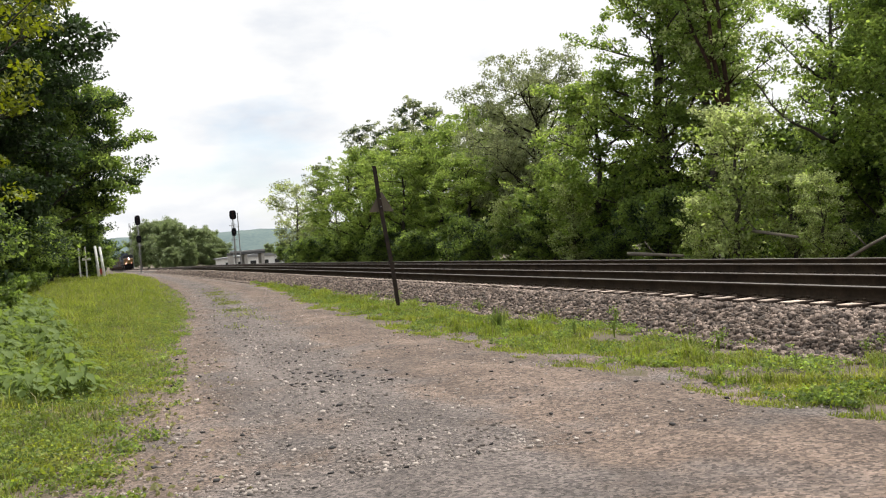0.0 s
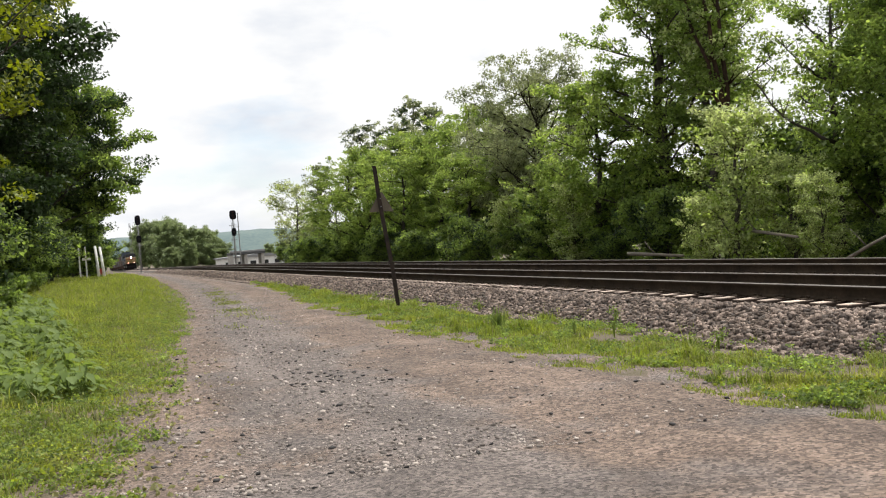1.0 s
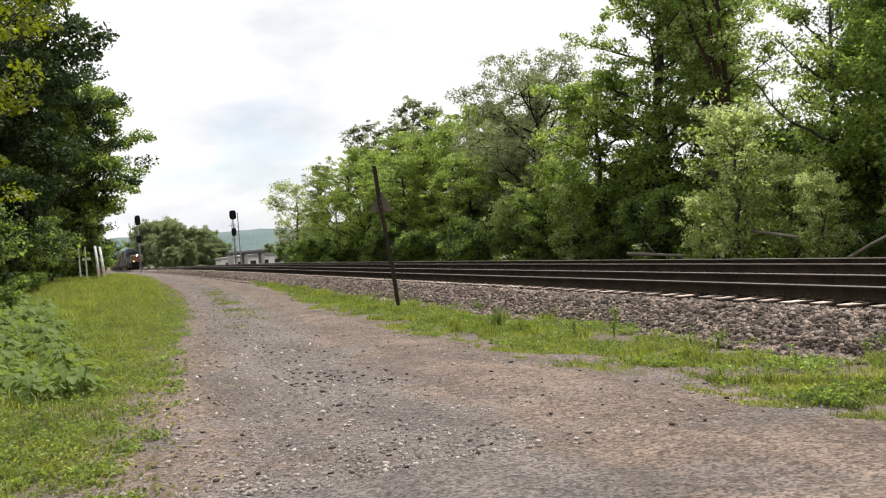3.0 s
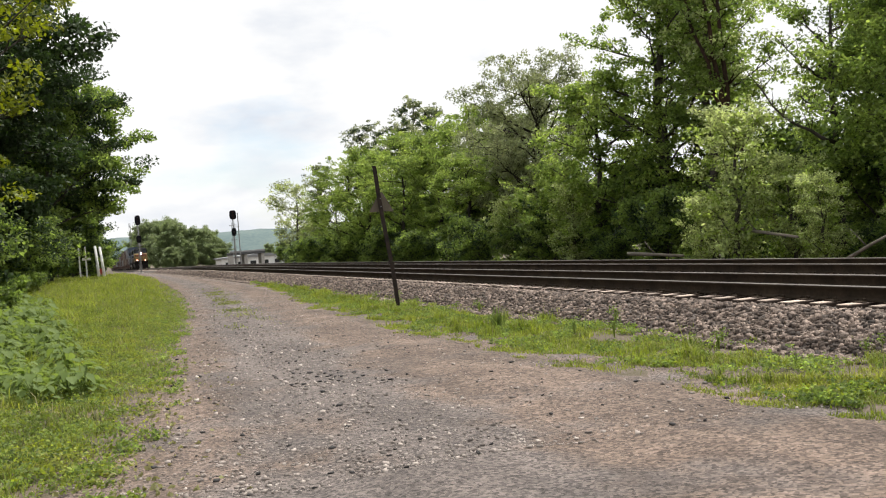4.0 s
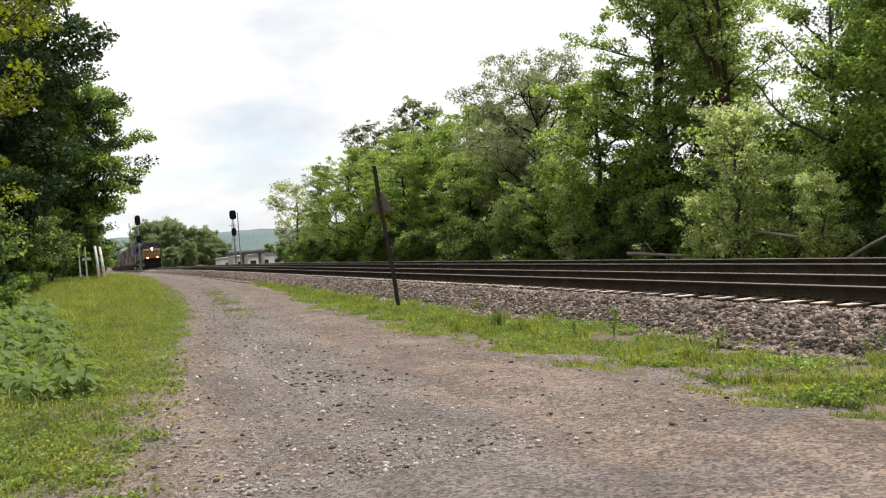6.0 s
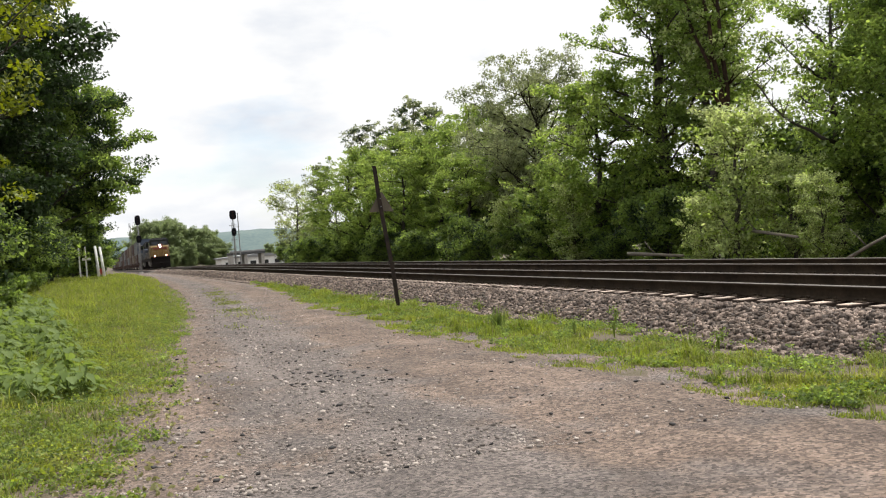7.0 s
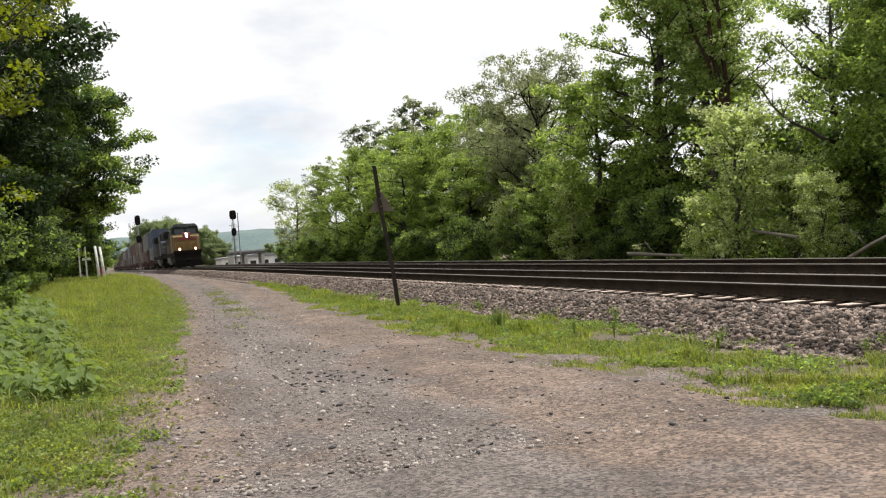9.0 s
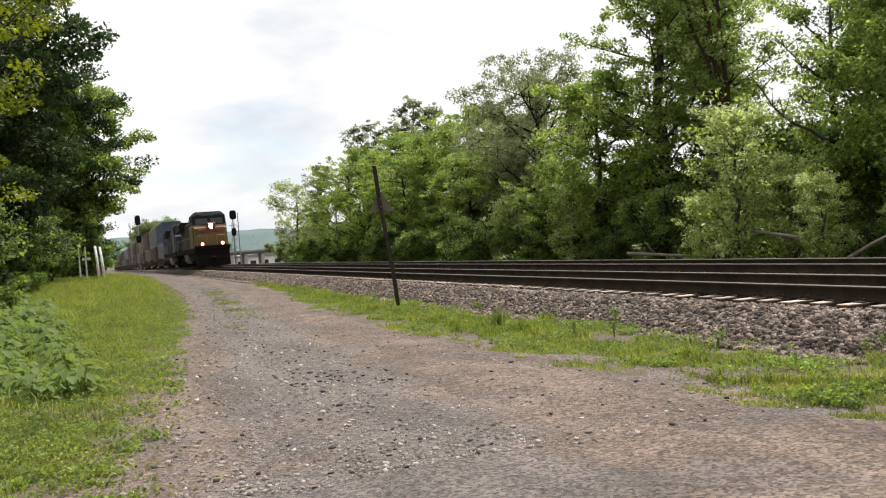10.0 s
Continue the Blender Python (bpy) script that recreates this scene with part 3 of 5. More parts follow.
def bough(wood, start, out, rise, radius, seed, side=0.0):
    """A bare limb that runs outwards and curls up, with a few twigs."""
    r = random.Random(seed)
    out, line = Vector(out), []
    for k in range(8):
        u = k / 7
        line.append(Vector(start) + out * (u - 0.12 * u * u) + Vector((r.uniform(-0.06, 0.06), r.uniform(-0.06, 0.06), rise * u ** 1.5 + r.uniform(-0.07, 0.07) * (k > 0) + side * math.sin(u * 6))))
    wood.tube(line, [radius * (1 - 0.85 * k / 7) for k in range(8)], 6)
    for k in range(2, 7):
        for _ in range(2):
            e = Vector((r.uniform(-0.7, 0.7), r.uniform(-0.5, 0.5), r.uniform(0.2, 1.0))).normalized() * r.uniform(0.35, 0.9)
            wood.tube([line[k], line[k] + e * 0.55 + Vector((r.uniform(-0.08, 0.08), 0, 0)), line[k] + e], [radius * 0.3, radius * 0.2, radius * 0.07], 4)
    return line


def make_leaning_tree():
    """Two dark stems out of one leaning reddish trunk, with a thin airy crown high up."""
    tree = thing("leaning_tree", "leaning reddish brown trunk with dark stems and thin crown", "tree")
    wood, tips = Shape(), []
    left = Vector((-0.94, 0.34, 0.0))
    r = random.Random(91)
    fork = Vector((0, 0, 0)) + left * 1.6 + Vector((0, 0, 5.6))
    wood.tube([(0, 0, 0), tuple(left * 0.35 + Vector((0, 0, 2.2))), tuple(left * 0.85 + Vector((0, 0, 4.0))), tuple(fork)], [0.26, 0.22, 0.19, 0.17], 9)
    for across, high, rad in ((0.25, 6.8, 0.11), (0.75, 6.2, 0.12), (1.5, 5.6, 0.09)):
        pts = [fork + left * across * (u ** 0.8) + Vector((r.uniform(-0.12, 0.12), r.uniform(-0.12, 0.12), high * u)) for u in (0, 0.2, 0.4, 0.6, 0.8, 1.0)]
        wood.tube(pts, [rad * (1 - 0.13 * k) for k in range(6)], 6)
        for k in range(1, 6):
            for _ in range(4):
                e = Vector((r.uniform(-1, 1), r.uniform(-1, 1), r.uniform(0.0, 0.8))).normalized() * r.uniform(0.5, 1.3)
                wood.tube([pts[k], pts[k] + e * 0.5, pts[k] + e], [rad * 0.35, rad * 0.22, rad * 0.06], 4)
                tips += [tuple(pts[k] + e), tuple(pts[k] + e * 0.6)]
    part("trunk", wood, REDBARK, tree, smooth=True)
    rs = np.random.RandomState(91)
    v, f = leaf_cloud(tips, 0.34, 30, 0.15, rs, flat=0.6)
    piece("crown", soup("crown", v, f, [LEAF_MID, LEAF_PALE], np.repeat((rs.random_sample(len(tips)) < 0.35).astype(int), 30)), tree)
    return tree


def make_dead_tree():
    """A stem with bare boughs that arch out against the sky."""
    tree = thing("dead_tree", "tree with bare dark boughs arching out against the sky", "tree")
    wood = Shape()
    wood.tube([(0, 0, 0), (0.05, 0.1, 3.0), (-0.05, 0.05, 6.0), (0.1, 0, 8.8)], [0.12, 0.10, 0.08, 0.03], 8)
    ends = []
    for z, reach, rise, rad, k in ((4.3, 2.9, 2.3, 0.075, 1), (6.1, 1.7, 1.5, 0.07, 2), (5.2, 1.3, 0.7, 0.05, 3), (7.0, 1.2, 2.1, 0.05, 4)):
        ends += bough(wood, (0, 0, z), (-0.94 * reach, 0.34 * reach, 0), rise, rad, 90 + k, 0.05)[3:]
    for z, reach, k in ((6.6, 1.3, 5), (7.6, 1.0, 6)):
        bough(wood, (0, 0, z), (0.9 * reach, -0.3 * reach, 0), 1.2, 0.05, 90 + k)
    part("trunk", wood, BARK, tree, smooth=True)
    rs = np.random.RandomState(92)
    v, f = leaf_cloud([tuple(q) for q in ends], 0.3, 9, 0.12, rs)
    piece("crown", soup("crown", v, f, LEAF_OLIVE), tree)
    return tree


def make_trees():
    # --- wood beyond the tracks, from the nearest trees to the far end ---
    tall = make_tree("tall_tree", "tall broadleaf tree with layered mid green foliage beyond the tracks", 11, 15.5, 3.5, LEAF_MID, clear=0.08, limbs=36, rise=0.7, clump=0.5, count=44, size=0.15, second=LEAF_BRIGHT, wide=0.4, share=0.5, flat=0.5)
    plant(tall, 22.3, 34.0, 100)
    again(tall, 24.2, 33.0, 10, 0.92)
    again(tall, 26.5, 23.6, 220, 0.95)
    light = make_tree("light_green_tree", "broad tree in flat sprays, sunlight painted into its light green leaves", 13, 9.0, 2.7, LEAF_BRIGHT, clear=0.06, limbs=24, rise=0.55, clump=0.42, count=42, size=0.15, second=LEAF_MID, wide=0.4, share=0.4, flat=0.45)
    plant(light, 20.5, 36.6)
    again(light, 19.9, 40.0, 140, 0.62)
    again(light, 21.0, 67.0, 70, 1.0)
    again(light, 21.6, 59.5, 300, 0.95)
    leaning = make_leaning_tree()
    plant(leaning, 23.0, 28.2)
    thin = make_tree("tall_tree", "tall slender tree with dark trunk and open green crown", 17, 15.0, 1.9, LEAF_MID, clear=0.34, lean=(-0.8, -0.6), limbs=20, rise=0.9, clump=0.42, count=36, size=0.15, trunk=0.012, wide=0.5, second=LEAF_PALE, drop=0.85)
    plant(thin, 21.9, 31.0)
    again(thin, 23.2, 21.6, 200, 0.9)
    olive = make_tree("willow_tree", "grey green broad willow with dark branching trunk", 23, 12.6, 4.6, LEAF_OLIVE, clear=0.22, limbs=32, rise=0.75, clump=0.5, count=62, size=0.135, wide=0.55, trunk=0.027, droop=0.3, bark=DARKBARK)
    plant(olive, 22.7, 47.0, 0, 0.86)
    again(olive, 24.0, 54.0, 140, 0.76)
    again(olive, 27.0, 66.0, 140, 0.78)
    # light green clumps paint the crown's lit edges
    right = make_tree("broadleaf_tree", "dense green broadleaf tree with upright stems near the tracks", 29, 10.6, 2.35, LEAF_MID, clear=0.05, limbs=32, rise=0.85, clump=0.44, count=54, size=0.13, second=LEAF_BRIGHT, share=0.35, trunk=0.014)
    plant(right, 22.4, 23.0)
    again(right, 20.9, 19.6, 90, 0.95)
    round_ = make_tree("broadleaf_tree", "round broadleaf tree with fresh green foliage beyond the tracks", 31, 10.6, 3.6, LEAF_MID, clear=0.14, limbs=20, rise=0.6, clump=0.46, count=46, size=0.16, second=LEAF_BRIGHT, share=0.45, bark=DARKBARK, flat=0.5)
    plant(round_, 22.6, 62.0, 20, 0.92)
    for x, y, t, s in ((21.5, 54.5, 70, 0.7), (22.8, 71.0, 110, 1.02), (20.6, 75.5, 200, 0.95), (24.5, 61.0, 260, 1.05), (21.0, 82.0, 250, 0.9), (24.5, 84.0, 30, 1.0), (22.4, 92.0, 300, 0.72), (27.0, 57.0, 15, 0.95)):
        again(round_, x, y, t, s)
    bare = make_tree("tall_tree", "sparse tall tree with dark upper twigs and thin foliage", 37, 13.5, 2.0, LEAF_OLIVE, clear=0.45, limbs=16, rise=1.2, clump=0.36, count=22, size=0.19, drop=0.65, trunk=0.012, bark=DARKBARK, second=LEAF_SHADED, share=0.4)
    plant(bare, 25.6, 78.0, 0, 1.10)
    again(bare, 24.2, 88.0, 90, 1.06)
    again(bare, 25.4, 84.0, 40, 1.0)
    again(bare, 21.6, 94.0, 200, 0.82)
    again(bare, 25.9, 72.0, 160, 1.0)
    # the crown's highlights are painted by the pale share of clumps
    pale = make_tree("pale_tree", "small round tree with leaf highlights painted pale and thin crown", 41, 9.2, 3.6, LEAF_OLIVE, clear=0.18, limbs=20, rise=0.7, clump=0.42, count=24, size=0.18, second=LEAF_PALE, share=0.55, trunk=0.013)
    plant(pale, 20.3, 102.0)
    again(pale, 24.5, 116.0, 120, 0.72)
    again(pale, 27.0, 122.0, 200, 0.6)
    # bare boughs against the sky
    plant(make_dead_tree(), 21.2, 23.2)
    # shrubs and saplings at the edge
    # pale leaves brighten the sapling in place of direct sun
    bright = make_tree("maple_sapling", "bushy maple sapling at the wood's edge, sunlight painted into its pale green", 53, 4.7, 1.5, LEAF_PALE, clear=0.06, limbs=20, rise=0.8, clump=0.34, count=28, size=0.115, second=LEAF_BRIGHT, drop=0.8, flat=0.5)
    plant(bright, 17.3, 23.2, 0, 1.0)
    for x, y, t, s in ((18.6, 22.2, 130, 0.72), (18.4, 17.4, 80, 0.5), (18.0, 20.4, 190, 0.58), (19.0, 36.5, 20, 0.8), (19.6, 44.0, 140, 0.8), (17.2, 24.8, 250, 0.5)):
        again(bright, x, y, t, s)
    # some clumps take the near-black leaf colour as painted shade
    shrub = make_tree("shrub", "low green shrub with painted shade clumps under the trees beyond the tracks", 59, 3.0, 2.3, LEAF_MID, clear=0.03, limbs=16, rise=0.5, clump=0.45, count=42, size=0.15, second=LEAF_SHADED)
    plant(shrub, 19.0, 13.5)
    r = random.Random(5)
    y = 15.0
    while y < 110:
        again(shrub, r.uniform(18.8, 20.4), y, r.uniform(0, 360), r.uniform(0.45, 0.85))
        again(shrub, r.uniform(23.0, 27.5), y + 1.0, r.uniform(0, 360), r.uniform(1.0, 1.5), "tall dark understorey bush among the trunks")
        y += r.uniform(2.2, 3.2) * (1 + y / 120)
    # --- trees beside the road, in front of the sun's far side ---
    # backlit crowns get their shade from near-black leaves
    dark = make_tree("large_tree", "large maple overhanging the grass beside the road, shade painted into its dark green", 61, 19.5, 6.2, LEAF_SHADED, clear=0.10, limbs=38, rise=0.5, clump=0.85, count=120, size=0.25, wide=0.6)
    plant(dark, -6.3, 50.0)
    # green clumps among the near-black ones paint sunlit foliage
    broad = make_tree("large_tree", "broad tree leaning over the roadside posts, shade and sun painted into its greens", 63, 15.0, 5.8, LEAF_SHADED, clear=0.27, lean=(1.7, 0), limbs=34, rise=0.35, clump=0.8, count=110, size=0.25, wide=0.5, second=LEAF_MID, share=0.6)
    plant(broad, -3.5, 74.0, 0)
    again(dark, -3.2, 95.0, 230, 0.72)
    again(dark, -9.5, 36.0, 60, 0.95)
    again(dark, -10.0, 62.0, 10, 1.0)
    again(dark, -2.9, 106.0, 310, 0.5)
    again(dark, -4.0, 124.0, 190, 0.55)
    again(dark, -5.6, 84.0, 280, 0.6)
    low = make_tree("roadside_tree", "low leafy green tree behind the white posts", 65, 8.4, 3.1, LEAF_MID, clear=0.04, limbs=30, rise=0.4, clump=0.6, count=60, size=0.2, second=LEAF_SHADED, share=0.3, wide=0.3)
    plant(low, -2.0, 93.5)
    again(low, -2.9, 99.0, 130, 1.1)
    near = make_tree("near_tree", "leafy tree with sunlit yellow green leaves on low boughs", 67, 8.6, 4.0, LEAF_YELLOW, clear=0.38, limbs=18, rise=0.18, clump=0.42, count=70, size=0.11, wide=0.15, drop=0.85, flat=0.4)
    plant(near, -4.8, 18.5)
    # shade among the leaves is painted by near-black clumps
    under = make_tree("shrub", "green bush with painted shade clumps under the large trees", 71, 3.6, 2.6, LEAF_MID, clear=0.03, limbs=16, rise=0.5, clump=0.55, count=50, size=0.18, second=LEAF_SHADED, share=0.45)
    plant(under, -5.8, 38.0)
    for x, y, t, s in ((-6.5, 30.0, 40, 1.0), (-4.6, 47.0, 100, 0.85), (-3.8, 58.0, 160, 0.85), (-4.0, 68.0, 220, 0.8), (-4.2, 80.0, 280, 0.85), (-1.9, 97.0, 20, 0.9), (-1.0, 99.0, 75, 0.95), (-2.2, 92.5, 140, 0.8), (-2.0, 112.0, 90, 1.0), (-8.0, 44.0, 90, 1.2), (-5.5, 66.0, 9, 1.3)):
        again(under, x, y, t, s)
    # --- distant trees, with haze painted into the pale leaf colour ---
    far = make_tree("distant_tree", "rounded distant tree beyond the line, light haze painted into its leaves", 73, 15.0, 6.2, LEAF_FAR, clear=0.0, limbs=44, rise=0.7, clump=1.0, count=56, size=0.42, wide=0.35, flat=0.8)
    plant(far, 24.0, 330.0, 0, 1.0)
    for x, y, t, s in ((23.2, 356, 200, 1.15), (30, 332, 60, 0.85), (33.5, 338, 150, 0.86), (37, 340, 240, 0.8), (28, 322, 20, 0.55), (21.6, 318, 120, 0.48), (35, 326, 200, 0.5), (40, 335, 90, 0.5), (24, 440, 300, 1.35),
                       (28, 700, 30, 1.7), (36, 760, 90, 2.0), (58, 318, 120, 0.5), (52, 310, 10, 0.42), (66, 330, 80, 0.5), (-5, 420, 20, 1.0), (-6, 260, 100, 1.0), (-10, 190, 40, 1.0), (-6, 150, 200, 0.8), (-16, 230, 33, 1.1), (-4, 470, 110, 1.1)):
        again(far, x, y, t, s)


def blades(places, heights, rs, width=0.006, bend=0.5):
    """Grass blades as bent tapered strips of two quads each."""
    p = np.asarray(places, dtype=np.float32)
    n = len(p)
    a = rs.uniform(0, 6.283, n)
    d = np.stack([np.cos(a), np.sin(a), np.zeros(n)], 1)
    s = np.stack([-np.sin(a), np.cos(a), np.zeros(n)], 1)
    h = np.asarray(heights)[:, None]
    up = np.array((0, 0, 1.0))[None]
    w = (np.ones(n) * width * rs.uniform(0.7, 1.5, n))[:, None]
    k = (bend * rs.uniform(0.1, 1.0, n))[:, None]
    v = np.stack([p - s * w, p + s * w, p + up * h * 0.6 + d * h * k * 0.3 + s * w * 0.8, p + up * h * 0.6 + d * h * k * 0.3 - s * w * 0.8,
                  p + up * h * (1 - 0.25 * k) + d * h * k + s * w * 0.15, p + up * h * (1 - 0.25 * k) + d * h * k - s * w * 0.15], 1)
    f = np.array([(0, 1, 2, 3), (3, 2, 4, 5)])
    return v.reshape(-1, 3), (f[None] + 6 * np.arange(n)[:, None, None]).reshape(-1, 4)


def tuft_kind(p, rs, dry):
    """0 green, 1 dry, 2 yellow green with painted sun: in drifts, and mixed blade by blade."""
    k = noise.noise(Vector((p[0] * 0.8, p[1] * 0.45, 61))) + 0.5 * noise.noise(Vector((p[0] * 3.0, p[1] * 2.2, 63))) + rs.normal(0, 0.22)
    if rs.random_sample() < dry * (1.6 if p[1] < 12 else 0.6):
        return 1
    # painted sun gains share with distance along the verge
    return 2 if k + 0.012 * (min(p[1], 40) - 18) > 0.10 else 0


def make_grass():
    rs = np.random.RandomState(21)
    # verge beside the road
    pl, ht = [], []
    while len(pl) < 210000:
        y = 6.0 + 100 * rs.random_sample() ** 2.3
        e = edge(LEFT_EDGE, y)
        back = 2.2 + 0.12 * y
        x = e + 0.15 - (back + 0.4) * rs.random_sample() ** 0.8
        cover = noise.noise(Vector((x * 0.9, y * 0.7, 4))) + 0.6 * noise.noise(Vector((x * 3.1, y * 3.1, 8)))
        inside = e - x
        if 1.3 * cover + 0.75 * min(1.2, inside / 0.6) + 0.012 * min(y, 40) + rs.normal(0, 0.25) < (0.62 if y < 11 else 0.45):
            continue
        pl.append((x, y, max(ground_z(x, y), -dip(y)) - 0.01))
        ht.append(rs.uniform(0.04, 0.125) * (0.5 + 0.5 * min(2.2, max(0.0, inside))) * (1 + 0.8 * noise.noise(Vector((x * 5.0, y * 4.0, 71)))) * (0.7 + 0.012 * min(y, 40)) * (1.0 + 0.9 * noise.noise(Vector((x * 1.6, y * 1.1, 31)))) * (1.9 if rs.random_sample() < 0.03 else 1.0))
    v, f = blades(pl, ht, rs, np.array([0.0036 + 0.00016 * p[1] for p in pl]), 1.0)
    tagged(new("verge_grass", soup("verge_grass", v, f, [GRASS, DRYGRASS, LIMEGRASS], np.repeat([tuft_kind(p, rs, 0.15) for p in pl], 2))), "tall uncut green and yellowing grass on the road verge", "grass", kind="stuff")
    # strip between road and ballast
    pl, ht = [], []
    while len(pl) < 120000:
        y = 5.0 + 60 * rs.random_sample() ** 1.6
        a, b = edge(RIGHT_EDGE, y) - 0.05 + 0.45 * noise.noise(Vector((y * 0.55, 2.2, 0))) + 0.3 * noise.noise(Vector((y * 1.9, 5.2, 0))), 7.75
        if b - a < 0.2:
            a = b - 0.5
        x = rs.uniform(a - 0.15, b)
        if y > 36 and rs.random_sample() < (y - 36) / 14:
            continue
        cover = noise.noise(Vector((x * 1.3, y * 0.8, 14))) + 0.5 * noise.noise(Vector((x * 4, y * 3, 18)))
        mid = 1 - abs((x - a) / (b - a) - 0.45) * 2
        if 1.5 * cover + 0.8 * mid + rs.normal(0, 0.22) < (0.62 if y < 11 else 0.46):
            continue
        pl.append((x, y, max(ground_z(x, y), road_z(x, y), bank_z(x) - dip(y)) - 0.01))
        tuft = max(0.0, noise.noise(Vector((x * 2.6, y * 1.9, 75))) - 0.12)
        ht.append(rs.uniform(0.015, 0.07) * (0.6 + 0.5 * mid) * (1 + 6.0 * tuft) * (1.8 if rs.random_sample() < 0.04 else 1))
    v, f = blades(pl, ht, rs, np.array([0.0034 + 0.00016 * p[1] for p in pl]), 1.0)
    tagged(new("strip_grass", soup("strip_grass", v, f, [GRASS, DRYGRASS, LIMEGRASS], np.repeat([tuft_kind(p, rs, 0.07) for p in pl], 2))), "short bright green grass between the road and the ballast", "grass", kind="stuff")
    # thin grass down the middle of the road
    pl, ht = [], []
    while len(pl) < 3500:
        y = rs.uniform(20, 48)
        x = edge(LEFT_EDGE, y) + 0.42 * (edge(RIGHT_EDGE, y) - edge(LEFT_EDGE, y)) + rs.normal(0, 0.22)
        if noise.noise(Vector((x * 1.2, y * 0.5, 40))) + rs.normal(0, 0.2) < 0.15:
            continue
        pl.append((x, y, 0.03))
        ht.append(rs.uniform(0.02, 0.06))
    v, f = blades(pl, ht, rs, 0.007)
    tagged(new("road_grass", soup("road_grass", v, f, GRASS)), "thin patches of grass growing in the dirt road", "grass", kind="stuff")
    # small leafy weeds low in the grass
    spots = []
    while len(spots) < 19000:
        y = 6.0 + 45 * rs.random_sample() ** 1.8
        if rs.random_sample() < 0.5:
            x = rs.uniform(edge(RIGHT_EDGE, y) + 0.1 + 0.45 * noise.noise(Vector((y * 0.55, 2.2, 0))), 7.5)
            if y < 12 and rs.random_sample() < 0.55:
                continue
        else:
            x = edge(LEFT_EDGE, y) + 0.3 - (2.2 + 0.1 * y) * rs.random_sample()
        if noise.noise(Vector((x * 1.6, y * 1.3, 52))) + 0.4 * noise.noise(Vector((x * 5, y * 4, 54))) > 0.1:
            spots.append((x, y, max(ground_z(x, y), bank_z(x) if x > 7.35 else -1) + 0.02 + 0.05 * rs.random_sample()))
    v, f = leaf_cloud(spots, 0.07, 7, 0.036, rs, flat=0.55)
    kinds = rs.choice(3, len(spots), p=(0.4, 0.35, 0.25))
    tagged(new("ground_weeds", soup("ground_weeds", v, f, [BROAD, LEAF_MID, LIMEGRASS], np.repeat(kinds, 7))), "small leafy green weeds low in the grass", "weeds", kind="stuff")
    # leafy growth through the verge
    spots = []
    while len(spots) < 8000:
        y = 6.5 + 30 * rs.random_sample() ** 1.5
        x = edge(LEFT_EDGE, y) + 0.1 - (1.9 + 0.1 * y) * rs.random_sample()
        if noise.noise(Vector((x * 1.3, y * 1.0, 56))) - (0.12 if y < 12 else 0.0) + 0.5 * noise.noise(Vector((x * 4, y * 3, 58))) > -0.1:
            spots.append((x, y, ground_z(x, y) + 0.03 + 0.11 * rs.random_sample() * min(1.0, max(0.0, edge(LEFT_EDGE, y) - x))))
    v, f = leaf_cloud(spots, 0.08, 7, 0.034, rs, flat=0.6)
    tagged(new("verge_weeds", soup("verge_weeds", v, f, [BROAD, GRASS, LIMEGRASS], np.repeat(rs.choice(3, len(spots), p=(0.3, 0.55, 0.15)), 7))), "leafy green weeds growing through the verge grass", "weeds", kind="stuff")
    # fallen dry leaves and bits along the verge's edge
    spots = []
    while len(spots) < 420:
        y = 6.4 + 9 * rs.random_sample() ** 1.5
        spots.append((edge(LEFT_EDGE, y) + rs.normal(0.05, 0.35), y, 0.035))
    v, f = leaf_cloud(spots, 0.02, 2, 0.05, rs, flat=0.2)
    tagged(new("leaf_litter", soup("leaf_litter", v, f, DRYGRASS)), "dry pale leaf litter along the road's edge", "leaf litter", kind="stuff")
    # rank grass under the wood's edge
    pl, ht = [], []
    for _ in range(9000):
        y = rs.uniform(8, 120)
        x = rs.uniform(16.3, 19.5)
        pl.append((x, y, ground_z(x, y) - 0.01))
        ht.append(rs.uniform(0.12, 0.6))
    v, f = blades(pl, ht, rs, 0.014)
    tagged(new("bank_grass", soup("bank_grass", v, f, GRASS)), "rank grass and weeds along the far side of the tracks", "grass", kind="stuff")


def weed(name, label, seed, height, stems, leaf_size, material, reach=0.35):
    r = random.Random(seed)
    rs = np.random.RandomState(seed)
    ob = thing(name, label, "weed")
    wood, spots = Shape(), []
    for i in range(stems):
        a = r.uniform(0, 6.28)
        k = r.uniform(0.1, 1.0) * reach
        h = height * r.uniform(0.6, 1.0)
        p = [Vector((0, 0, 0)), Vector((math.cos(a) * k * 0.45, math.sin(a) * k * 0.45, h * 0.6)), Vector((math.cos(a) * k, math.sin(a) * k, h))]
        wood.tube(p, [0.008, 0.006, 0.003], 4)
        spots += [tuple(p[1].lerp(p[2], s)) for s in (0.2, 0.6, 1.0)]
    part("stems", wood, GRASS, ob)["kind"] = "stuff"
    v, f = leaf_cloud(spots, 0.10 + leaf_size * 0.4, 5, leaf_size, rs, flat=0.5, droop=0.25)
    piece("leaves", soup("leaves", v, f, material), ob)
    return ob


